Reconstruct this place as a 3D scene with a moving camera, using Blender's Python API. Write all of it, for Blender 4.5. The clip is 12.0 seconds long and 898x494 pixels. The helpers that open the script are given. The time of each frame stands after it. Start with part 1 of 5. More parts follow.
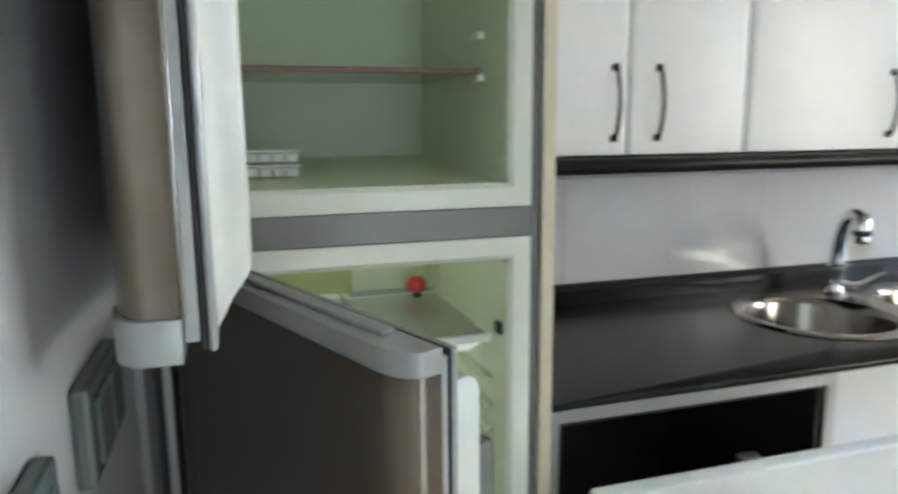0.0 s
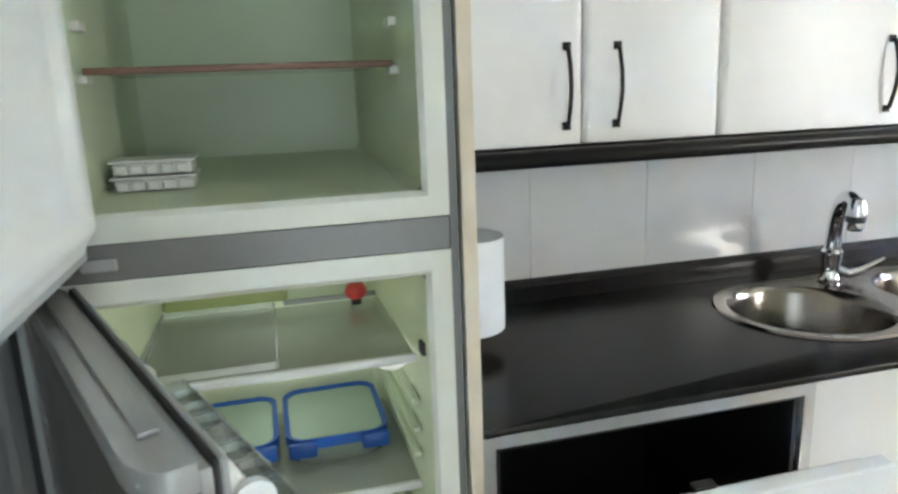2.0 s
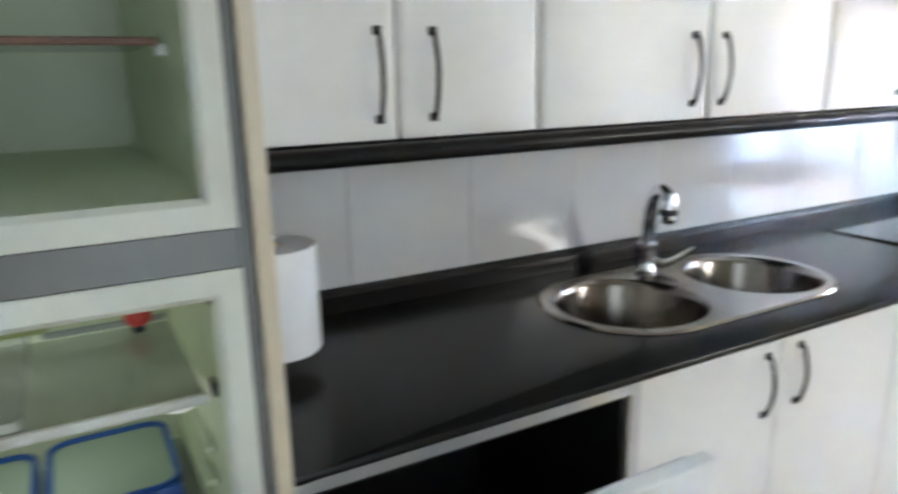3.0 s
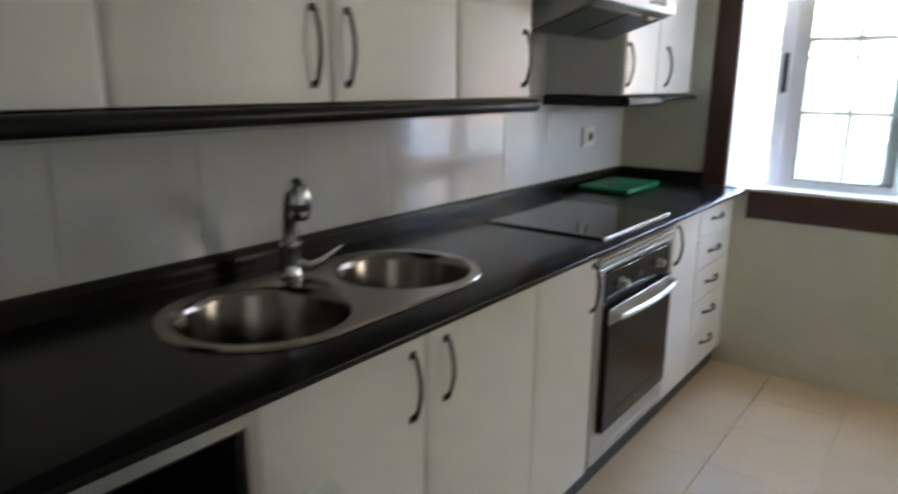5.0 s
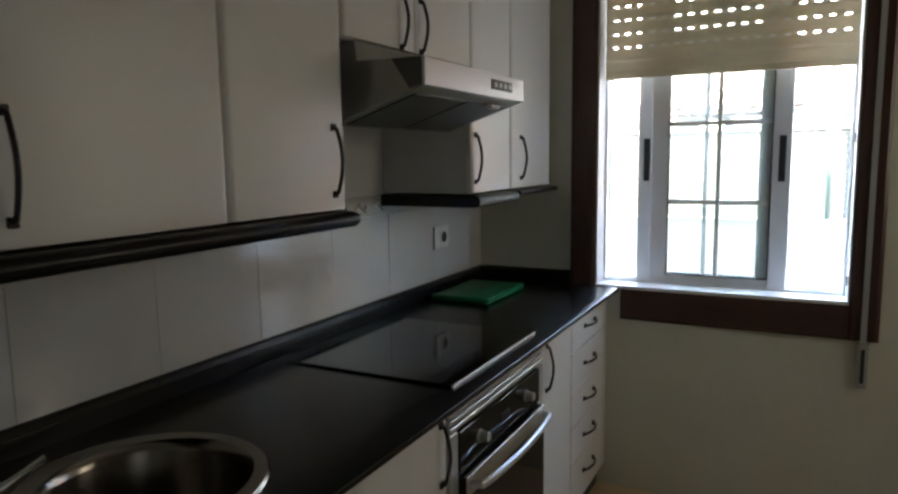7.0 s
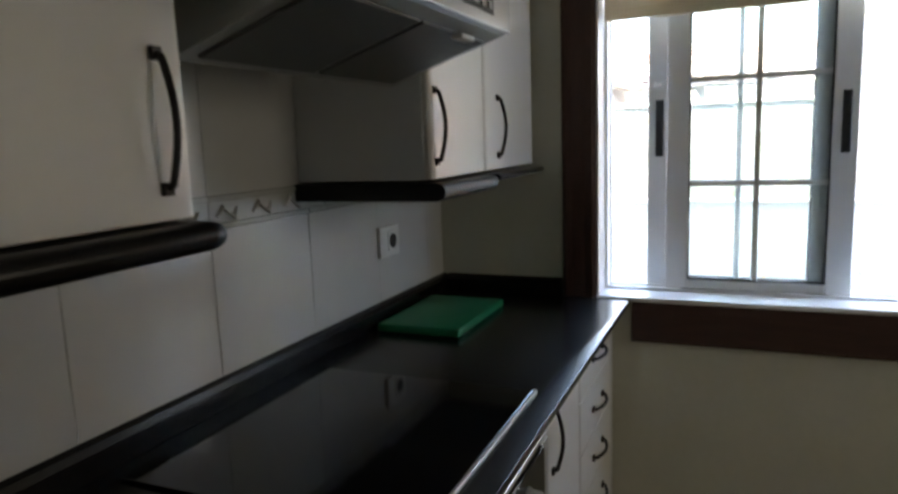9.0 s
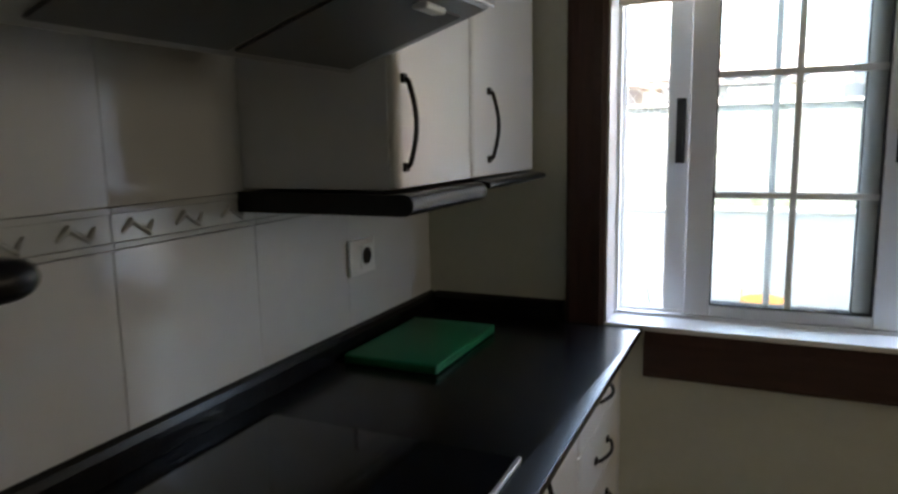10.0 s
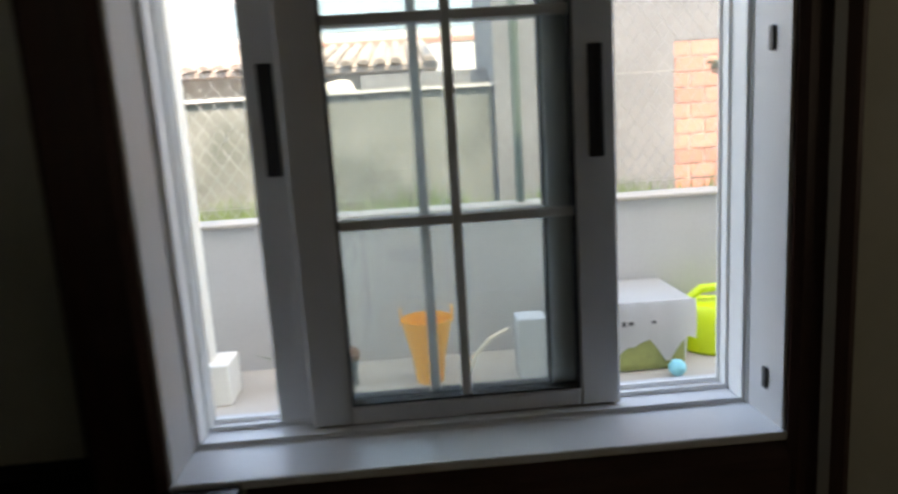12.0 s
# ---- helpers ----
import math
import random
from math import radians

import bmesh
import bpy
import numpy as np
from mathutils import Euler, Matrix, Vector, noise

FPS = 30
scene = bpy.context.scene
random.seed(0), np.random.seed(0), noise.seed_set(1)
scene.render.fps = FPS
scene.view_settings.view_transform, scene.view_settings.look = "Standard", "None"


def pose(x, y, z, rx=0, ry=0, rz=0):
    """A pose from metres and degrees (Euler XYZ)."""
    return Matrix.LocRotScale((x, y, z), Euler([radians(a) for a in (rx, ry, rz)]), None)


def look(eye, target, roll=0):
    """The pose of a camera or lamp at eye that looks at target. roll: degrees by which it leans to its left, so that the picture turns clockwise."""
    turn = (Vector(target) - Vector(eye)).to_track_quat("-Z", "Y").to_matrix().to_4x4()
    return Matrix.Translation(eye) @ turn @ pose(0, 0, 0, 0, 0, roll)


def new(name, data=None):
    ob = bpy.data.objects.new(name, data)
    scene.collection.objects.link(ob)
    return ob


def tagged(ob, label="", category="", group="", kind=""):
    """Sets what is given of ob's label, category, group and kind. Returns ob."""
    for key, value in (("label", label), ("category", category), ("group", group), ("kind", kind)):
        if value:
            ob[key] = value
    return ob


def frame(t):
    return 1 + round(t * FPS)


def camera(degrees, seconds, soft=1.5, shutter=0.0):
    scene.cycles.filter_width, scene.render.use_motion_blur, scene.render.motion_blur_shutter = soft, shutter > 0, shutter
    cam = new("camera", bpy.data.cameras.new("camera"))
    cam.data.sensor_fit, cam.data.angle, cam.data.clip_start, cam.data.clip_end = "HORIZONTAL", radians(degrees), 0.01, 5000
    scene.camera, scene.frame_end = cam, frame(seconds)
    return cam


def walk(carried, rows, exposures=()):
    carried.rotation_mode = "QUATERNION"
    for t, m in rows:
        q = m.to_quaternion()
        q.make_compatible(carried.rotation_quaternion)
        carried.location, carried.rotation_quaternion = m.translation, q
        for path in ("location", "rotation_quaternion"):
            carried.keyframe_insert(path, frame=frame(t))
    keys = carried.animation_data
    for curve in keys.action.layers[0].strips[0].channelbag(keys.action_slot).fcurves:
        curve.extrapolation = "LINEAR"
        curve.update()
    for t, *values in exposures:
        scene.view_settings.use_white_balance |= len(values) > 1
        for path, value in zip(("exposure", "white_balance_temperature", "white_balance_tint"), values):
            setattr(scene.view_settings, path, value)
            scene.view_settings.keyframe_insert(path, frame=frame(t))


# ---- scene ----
cam = camera(66.2, 12.0, soft=2.5, shutter=0.5)
PATH = [
    (0, (-0.494, -1.628, 1.376), (0.083, 0.255, 1.029), -0.5),
    (0.5, (-0.429, -1.634, 1.405), (-0.19, 0.306, 0.983), -0.5),
    (1, (-0.379, -1.646, 1.429), (-0.1, 0.282, 0.979), -1.5),
    (1.5, (-0.321, -1.623, 1.436), (0.021, 0.299, 0.999), -2.2),
    (2, (-0.289, -1.549, 1.427), (0.203, 0.336, 0.975), -2.2),
    (2.5, (-0.264, -1.48, 1.423), (0.299, 0.387, 0.977), -2.5),
    (3, (-0.206, -1.428, 1.421), (0.727, 0.272, 0.932), -1.1),
    (3.2, (-0.174, -1.413, 1.41), (0.92, 0.193, 0.94), -0.1),
    (4.8, (-0.024, -1.395, 1.357), (1.446, -0.142, 0.837), 0.0),
    (5, (0.062, -1.386, 1.356), (1.613, -0.214, 0.887), 0.5),
    (5.5, (0.236, -1.4, 1.372), (1.878, -0.313, 1.022), 0.5),
    (6, (0.384, -1.379, 1.381), (2.071, -0.358, 1.047), -1.7),
    (6.5, (0.497, -1.314, 1.396), (2.225, -0.35, 1.107), -0.8),
    (7, (0.572, -1.244, 1.424), (2.334, -0.338, 1.166), -0.8),
    (7.2, (0.623, -1.224, 1.408), (2.38, -0.307, 1.143), -1.4),
    (8.8, (1.177, -0.974, 1.398), (2.945, -0.083, 1.112), -1.8),
    (9, (1.231, -0.912, 1.388), (3.047, -0.131, 1.084), -2.1),
    (9.5, (1.341, -0.878, 1.372), (3.165, -0.14, 1.015), -2.5),
    (10, (1.514, -0.872, 1.391), (3.313, -0.055, 1.083), -1.1),
    (10.5, (1.672, -0.927, 1.408), (3.495, -0.165, 1.103), 0.6),
    (11, (1.912, -0.878, 1.391), (3.835, -0.431, 1.072), 0.5),
    (11.5, (2.154, -0.83, 1.395), (4.122, -0.693, 1.064), -1.5),
    (12, (2.375, -0.873, 1.386), (4.339, -0.983, 1.026), -3.6),
]
walk(cam, [(t, look(eye, target, roll)) for t, eye, target, roll in PATH],
     [(0.0, 8.42, 6250, 7), (0.5, 8.6, 6250, 8), (2.0, 8.65, 6250, 9), (2.5, 8.6, 6200, 10), (3.0, 8.28, 6150, 11), (5.0, 6.75, 7050, 10), (5.5, 6.05, 7200, 10), (6.5, 5.5, 7500, 10), (9.0, 5.35, 7700, 10), (10.0, 5.25, 7900, 11), (10.5, 4.65, 8000, 11), (11.0, 4.15, 8200, 11), (12.0, 3.3, 8700, 12)])

# exterior light: clear sky, sun high behind the house
world = bpy.data.worlds.new("sky")
scene.world = world
world.use_nodes = True
nt = world.node_tree
sky = nt.nodes.new("ShaderNodeTexSky")
SUN_ELEV, SUN_AZ = radians(62), radians(250)
sky.sky_type, sky.sun_disc, sky.sun_elevation, sky.sun_rotation = "NISHITA", False, SUN_ELEV, SUN_AZ
nt.nodes["Background"].inputs[1].default_value = 0.15
nt.links.new(sky.outputs[0], nt.nodes["Background"].inputs[0])
sun = new("sun", bpy.data.lights.new("sun", "SUN"))
sun.data.energy, sun.data.angle, sun.data.color = 1.6, radians(0.5), (1.0, 0.95, 0.88)
sun_dir = Vector((math.sin(SUN_AZ) * math.cos(SUN_ELEV), math.cos(SUN_AZ) * math.cos(SUN_ELEV), math.sin(SUN_ELEV)))
sun.matrix_world = look(sun_dir * 20, (0, 0, 0))

# fill lamp for daylight from an assumed, unseen doorway behind the walk's start
dl = bpy.data.lights.new("doorway_daylight", "AREA")
dl.shape, dl.size, dl.size_y, dl.energy, dl.color = "RECTANGLE", 0.86, 1.96, 0.025, (0.84, 0.95, 1.0)
door_lamp = new("doorway_daylight", dl)
door_lamp.matrix_world = look((0.0, -2.50, 1.02), (0.0, 0.0, 1.02))

# fill lamp in the open upper half of an added, unseen south-wall door
gl_ = bpy.data.lights.new("back_door_daylight", "AREA")
gl_.shape, gl_.size, gl_.size_y, gl_.energy, gl_.color = "RECTANGLE", 0.62, 0.80, 0.085, (1.0, 0.95, 0.87)
back_lamp = new("back_door_daylight", gl_)
back_lamp.matrix_world = look((2.80, -2.56, 1.60), (2.80, 0.0, 1.60))

# ---- materials ----
def mat(name, color, rough=0.5, metal=0.0, vary=0.06, scale=6.0, bump=0.0, bscale=60.0, color2=None, stretch=None,
        rand=0.0, coat=0.0, spec=0.5, rvar=0.2):
    """A surface with large and fine variation; color2 gives the second tone."""
    m = bpy.data.materials.new(name)
    m.use_nodes = True
    n, l = m.node_tree.nodes, m.node_tree.links
    b = n["Principled BSDF"]
    b.inputs["Roughness"].default_value = rough
    b.inputs["Metallic"].default_value = metal
    b.inputs["Coat Weight"].default_value = coat
    b.inputs["Coat Roughness"].default_value = 0.06
    b.inputs["Specular IOR Level"].default_value = spec
    tc = n.new("ShaderNodeTexCoord")
    src = tc.outputs["Object"]
    if stretch:
        mp = n.new("ShaderNodeMapping")
        mp.inputs["Scale"].default_value = stretch
        l.new(src, mp.inputs[0])
        src = mp.outputs[0]
    big = n.new("ShaderNodeTexNoise")
    big.inputs["Scale"].default_value, big.inputs["Detail"].default_value = scale, 6
    fine = n.new("ShaderNodeTexNoise")
    fine.inputs["Scale"].default_value, fine.inputs["Detail"].default_value = bscale, 4
    l.new(src, big.inputs["Vector"])
    l.new(src, fine.inputs["Vector"])
    ramp = n.new("ShaderNodeValToRGB")
    c2 = color2 or tuple(c * (1 - 3 * vary) for c in color)
    ramp.color_ramp.elements[0].position, ramp.color_ramp.elements[1].position = 0.2, 0.8
    ramp.color_ramp.elements[0].color, ramp.color_ramp.elements[1].color = (*c2, 1), (*color, 1)
    add = n.new("ShaderNodeMath")
    add.operation = "MULTIPLY_ADD"
    add.inputs[1].default_value = 0.25
    l.new(fine.outputs[0], add.inputs[0])
    sc = n.new("ShaderNodeMath")
    sc.operation = "MULTIPLY"
    sc.inputs[1].default_value = 0.75
    l.new(big.outputs[0], sc.inputs[0])
    l.new(sc.outputs[0], add.inputs[2])
    l.new(add.outputs[0], ramp.inputs[0])
    out = ramp.outputs[0]
    if rand:
        info = n.new("ShaderNodeObjectInfo")
        hs = n.new("ShaderNodeHueSaturation")
        mr = n.new("ShaderNodeMapRange")
        mr.inputs["To Min"].default_value, mr.inputs["To Max"].default_value = 1 - rand, 1 + rand
        l.new(info.outputs["Random"], mr.inputs[0])
        l.new(mr.outputs[0], hs.inputs["Value"])
        l.new(out, hs.inputs["Color"])
        out = hs.outputs[0]
    l.new(out, b.inputs["Base Color"])
    rr = n.new("ShaderNodeMapRange")
    rr.inputs["To Min"].default_value, rr.inputs["To Max"].default_value = rough * (1 - rvar), min(1, rough * (1 + rvar))
    l.new(big.outputs[0], rr.inputs[0])
    l.new(rr.outputs[0], b.inputs["Roughness"])
    if bump:
        bp = n.new("ShaderNodeBump")
        bp.inputs["Strength"].default_value, bp.inputs["Distance"].default_value = bump, 0.002
        l.new(fine.outputs[0], bp.inputs["Height"])
        l.new(bp.outputs[0], b.inputs["Normal"])
    return m


def clear(name, color, rough=0.05, ior=1.45, alpha_mix=0.85):
    """Thin clear sheet: mostly see-through with a fresnel gloss."""
    m = bpy.data.materials.new(name)
    m.use_nodes = True
    n, l = m.node_tree.nodes, m.node_tree.links
    n.remove(n["Principled BSDF"])
    tr, gl, df = n.new("ShaderNodeBsdfTransparent"), n.new("ShaderNodeBsdfGlossy"), n.new("ShaderNodeBsdfDiffuse")
    tr.inputs[0].default_value = (*color, 1)
    df.inputs[0].default_value = (*color, 1)
    gl.inputs["Roughness"].default_value = rough
    tl, hazy = n.new("ShaderNodeBsdfTranslucent"), n.new("ShaderNodeMixShader")
    tl.inputs[0].default_value = (*color, 1)
    hazy.inputs[0].default_value = 0.5
    l.new(df.outputs[0], hazy.inputs[1])
    l.new(tl.outputs[0], hazy.inputs[2])
    fr = n.new("ShaderNodeFresnel")
    fr.inputs[0].default_value = ior
    m1, m2 = n.new("ShaderNodeMixShader"), n.new("ShaderNodeMixShader")
    m1.inputs[0].default_value = 1 - alpha_mix
    l.new(tr.outputs[0], m1.inputs[1])
    l.new(hazy.outputs[0], m1.inputs[2])
    l.new(fr.outputs[0], m2.inputs[0])
    l.new(m1.outputs[0], m2.inputs[1])
    l.new(gl.outputs[0], m2.inputs[2])
    l.new(m2.outputs[0], n["Material Output"].inputs[0])
    return m


LAMINATE = mat("white_laminate", (0.79, 0.77, 0.735), 0.33, vary=0.003, scale=3, bump=0.02, bscale=250, rvar=0.02)
CARCASS = mat("white_carcass", (0.72, 0.72, 0.72), 0.45, vary=0.03, bump=0.03)
CREAM = mat("cream_edging", (0.74, 0.64, 0.50), 0.45, vary=0.05, scale=12, stretch=(8, 8, 1))
TILE = mat("glazed_wall_tile", (0.68, 0.68, 0.67), 0.10, vary=0.02, scale=4, rand=0.02, bump=0.04, bscale=14)
GROUT = mat("grout", (0.68, 0.67, 0.66), 0.9, bump=0.3, bscale=300)
LISTEL = mat("relief_border", (0.58, 0.59, 0.57), 0.12, vary=0.05, rand=0.04)
COUNTER = mat("black_worktop", (0.010, 0.009, 0.009), 0.25, vary=0.15, scale=90, bump=0.008, bscale=600, rvar=0.05, color2=(0.006, 0.006, 0.0065), spec=0.30)
BLACKTRIM = mat("black_profile", (0.008, 0.008, 0.009), 0.30, vary=0.1, bump=0.05, spec=0.25)
BLACKMETAL = mat("black_iron_handle", (0.02, 0.018, 0.018), 0.35, metal=0.4, vary=0.1, bump=0.1, bscale=300)
STEEL = mat("brushed_steel", (0.27, 0.245, 0.22), 0.14, metal=1.0, vary=0.05, scale=20, bump=0.05, bscale=400, stretch=(1, 12, 1))
CHROME = mat("chrome", (0.75, 0.76, 0.78), 0.06, metal=1.0, vary=0.01)
DOORSTEEL = mat("fridge_door_steel", (0.235, 0.200, 0.165), 0.22, metal=0.95, vary=0.008, scale=1.2, bump=0.004, bscale=60, stretch=(8, 8, 1))
FRIDGEGREY = mat("grey_fridge_plastic", (0.20, 0.20, 0.195), 0.35, metal=0.3, vary=0.04, scale=8)
CAPGREY = mat("silver_grey_plastic", (0.42, 0.43, 0.43), 0.35, metal=0.3, vary=0.04, scale=10)
GASKET = mat("rubber_gasket", (0.035, 0.036, 0.038), 0.7, vary=0.1)
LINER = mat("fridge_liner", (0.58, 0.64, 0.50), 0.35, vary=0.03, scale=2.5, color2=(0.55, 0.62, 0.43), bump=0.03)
# brighter, yellower copy of the liner: the lower compartment's glow put into its colour
LINERLIT = mat("glow_tinted_fridge_liner", (0.74, 0.79, 0.62), 0.35, vary=0.03, scale=2.5, color2=(0.71, 0.77, 0.54), bump=0.03)
LINERWHITE = mat("fridge_door_liner", (0.76, 0.77, 0.73), 0.4, vary=0.03, scale=9, color2=(0.71, 0.715, 0.66), bump=0.03)
YELLOWED = mat("yellowed_liner_panel", (0.52, 0.57, 0.26), 0.4, vary=0.06, scale=7)
LIP = mat("cream_white_liner_lip", (0.76, 0.77, 0.70), 0.35, vary=0.03, scale=5, bump=0.03)
SHELFGLASS = clear("shelf_glass", (0.95, 0.99, 0.90), 0.08, 1.6, 0.5)
MILKY = clear("milky_plastic", (0.98, 1.0, 0.98), 0.15, 1.4, 0.6)
CLEARPLASTIC = clear("clear_plastic", (0.95, 0.985, 0.96), 0.12, 1.4, 0.74)
WINGLASS = clear("window_glass", (0.94, 0.96, 0.95), 0.02, 1.5, 0.97)
SHELFROD = mat("brown_shelf_edge", (0.25, 0.14, 0.10), 0.5, vary=0.1)
BLUE = mat("blue_plastic", (0.012, 0.09, 0.40), 0.35, vary=0.05)
LIDGREEN = mat("frosted_lid", (0.38, 0.47, 0.39), 0.4, vary=0.03)
RED = mat("red_plastic", (0.75, 0.07, 0.07), 0.35, vary=0.04)
WHITEPL = mat("white_plastic", (0.78, 0.78, 0.76), 0.4, vary=0.03)
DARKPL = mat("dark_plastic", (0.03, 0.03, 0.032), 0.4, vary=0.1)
PLATEGREY = mat("grey_switch_plate", (0.13, 0.155, 0.145), 0.25, vary=0.05)
PAPER = mat("kitchen_paper", (0.84, 0.83, 0.82), 0.95, vary=0.02, bump=0.4, bscale=180)
GREENPL = mat("green_cutting_board", (0.0, 0.20, 0.085), 0.45, vary=0.06, bump=0.15, bscale=500)
HOBGLASS = mat("hob_glass", (0.008, 0.008, 0.009), 0.08, vary=0.1)
OVENGLASS = mat("oven_glass", (0.012, 0.012, 0.012), 0.06, vary=0.1, spec=0.3)
ALUOVEN = mat("satin_aluminium", (0.60, 0.60, 0.60), 0.3, metal=0.6, vary=0.03, bump=0.03, bscale=300)
HOODMETAL = mat("hood_silver", (0.30, 0.30, 0.285), 0.3, metal=0.5, vary=0.04)
FILTER = mat("hood_filter_mesh", (0.11, 0.11, 0.10), 0.5, metal=0.5, vary=0.1, bump=0.5, bscale=300)
WALNUT = mat("dark_wood_trim", (0.075, 0.032, 0.024), 0.35, vary=0.1, scale=8, color2=(0.04, 0.018, 0.014), bump=0.1, bscale=60, stretch=(10, 10, 1.2))
WALNUTH = mat("dark_wood_trim_level", (0.075, 0.032, 0.024), 0.35, vary=0.1, scale=8, color2=(0.04, 0.018, 0.014), bump=0.1, bscale=60, stretch=(10, 1.2, 10))
ALUWHITE = mat("white_aluminium", (0.79, 0.775, 0.755), 0.35, vary=0.02, bump=0.02)
SHUTTER = mat("cream_shutter", (0.66, 0.59, 0.47), 0.5, vary=0.04)
WALLPAINT = mat("cream_wall_tile_flat", (0.68, 0.67, 0.59), 0.4, vary=0.05, scale=3, bump=0.15, bscale=40, color2=(0.54, 0.55, 0.46))
CEILPAINT = mat("ceiling_paint", (0.78, 0.77, 0.74), 0.9, vary=0.02, bump=0.1)
LEFTWALL = mat("glossy_side_tile", (0.66, 0.67, 0.67), 0.09, vary=0.04, scale=2.5, bump=0.08, bscale=10)
FLOORTILE = mat("beige_floor_tile", (0.65, 0.50, 0.33), 0.30, vary=0.03, scale=9, color2=(0.62, 0.475, 0.305), bump=0.03, rand=0.015, rvar=0.05)
RENDERW = mat("white_patio_render", (0.52, 0.52, 0.51), 0.9, vary=0.05, scale=2, bump=0.5, bscale=60, color2=(0.41, 0.41, 0.41))
FARREND = mat("pale_house_render", (0.55, 0.54, 0.52), 0.9, vary=0.06, scale=1.5, color2=(0.44, 0.43, 0.42), bump=0.3)
PLASTICGREY = mat("grey_weathered_plastic", (0.40, 0.40, 0.38), 0.5, vary=0.05, scale=9)
HOUSEW = mat("house_render", (0.70, 0.67, 0.60), 0.9, vary=0.05, bump=0.4)
PATIO = mat("patio_concrete", (0.46, 0.42, 0.36), 0.85, vary=0.08, scale=3, bump=0.4, bscale=80)
OLDCONC = mat("weathered_concrete", (0.225, 0.232, 0.220), 0.95, vary=0.1, scale=2.2, color2=(0.028, 0.042, 0.030), bump=0.6, bscale=30)
GREYREND = mat("grey_neighbour_render", (0.178, 0.184, 0.194), 0.95, vary=0.08, scale=1.8, color2=(0.085, 0.090, 0.094), bump=0.6, bscale=40)
BRICKM = mat("orange_hollow_brick", (0.36, 0.15, 0.105), 0.9, color2=(0.33, 0.185, 0.15), scale=3.5, rand=0.15, bump=0.4)
ROOFTILE = mat("clay_roof_tile", (0.40, 0.345, 0.31), 0.85, vary=0.1, scale=4, rand=0.18, color2=(0.22, 0.165, 0.135), bump=0.4)
METALPOLE = mat("green_grey_pole", (0.10, 0.14, 0.12), 0.5, metal=0.3, vary=0.1)
WIRE = mat("galvanised_wire", (0.42, 0.43, 0.42), 0.5, metal=0.6, vary=0.1)
ORANGE = mat("orange_plastic", (0.90, 0.38, 0.02), 0.4, vary=0.04)
LIME = mat("lime_plastic", (0.62, 0.78, 0.02), 0.35, vary=0.04)
GRASSM = mat("ground_weeds", (0.09, 0.14, 0.05), 0.9, vary=0.15, scale=3, bump=0.8, bscale=30)
LEAF = mat("leaf_green", (0.10, 0.16, 0.05), 0.6, vary=0.15)
DRYBROWN = mat("dry_brown", (0.22, 0.12, 0.06), 0.9, vary=0.2, scale=60, bump=0.6)
SOIL = mat("soil", (0.10, 0.07, 0.05), 0.95, vary=0.15, bump=0.6)
LABELY = mat("printed_sack", (0.40, 0.42, 0.14), 0.6, vary=0.1, scale=12, color2=(0.20, 0.22, 0.08))
POSTPAINT = mat("cream_post_paint", (0.78, 0.74, 0.66), 0.7, vary=0.04, bump=0.2)
PALEBLUE = mat("pale_blue_render", (0.26, 0.36, 0.42), 0.8, vary=0.03)
BLUETINT = mat("light_blue_plastic", (0.22, 0.62, 0.72), 0.5, vary=0.05)

def let_light_through(m, color, share):
    """Mixes a share of diffuse light passing through thin plastic into a surface."""
    n, l = m.node_tree.nodes, m.node_tree.links
    tl, mx = n.new("ShaderNodeBsdfTranslucent"), n.new("ShaderNodeMixShader")
    tl.inputs[0].default_value, mx.inputs[0].default_value = (*color, 1), share
    l.new(n["Principled BSDF"].outputs[0], mx.inputs[1])
    l.new(tl.outputs[0], mx.inputs[2])
    l.new(mx.outputs[0], n["Material Output"].inputs[0])
let_light_through(SHUTTER, (0.82, 0.70, 0.53), 0.30)
LAMPCOVER = mat("lit_lamp_cover", (0.80, 0.80, 0.76), 0.4, vary=0.02)
LAMPCOVER.node_tree.nodes["Principled BSDF"].inputs["Emission Color"].default_value = (1.0, 0.98, 0.90, 1)
LAMPCOVER.node_tree.nodes["Principled BSDF"].inputs["Emission Strength"].default_value = 0.001
FLOORGROUT = mat("beige_floor_grout", (0.58, 0.46, 0.31), 0.9, bump=0.2, bscale=300)

# ---- mesh helpers ----
def addbox(bm, x0, x1, y0, y1, z0, z1, bev=0.0, seg=2):
    r = bmesh.ops.create_cube(bm, size=1)
    vs = r["verts"]
    bmesh.ops.scale(bm, vec=(x1 - x0, y1 - y0, z1 - z0), verts=vs)
    bmesh.ops.translate(bm, vec=((x0 + x1) / 2, (y0 + y1) / 2, (z0 + z1) / 2), verts=vs)
    if bev:
        es = list({e for v in vs for e in v.link_edges})
        bmesh.ops.bevel(bm, geom=es, offset=bev, segments=seg, affect="EDGES", profile=0.5)
    return bm


def box(x0, x1, y0, y1, z0, z1, bev=0.0, seg=2):
    return addbox(bmesh.new(), x0, x1, y0, y1, z0, z1, bev, seg)


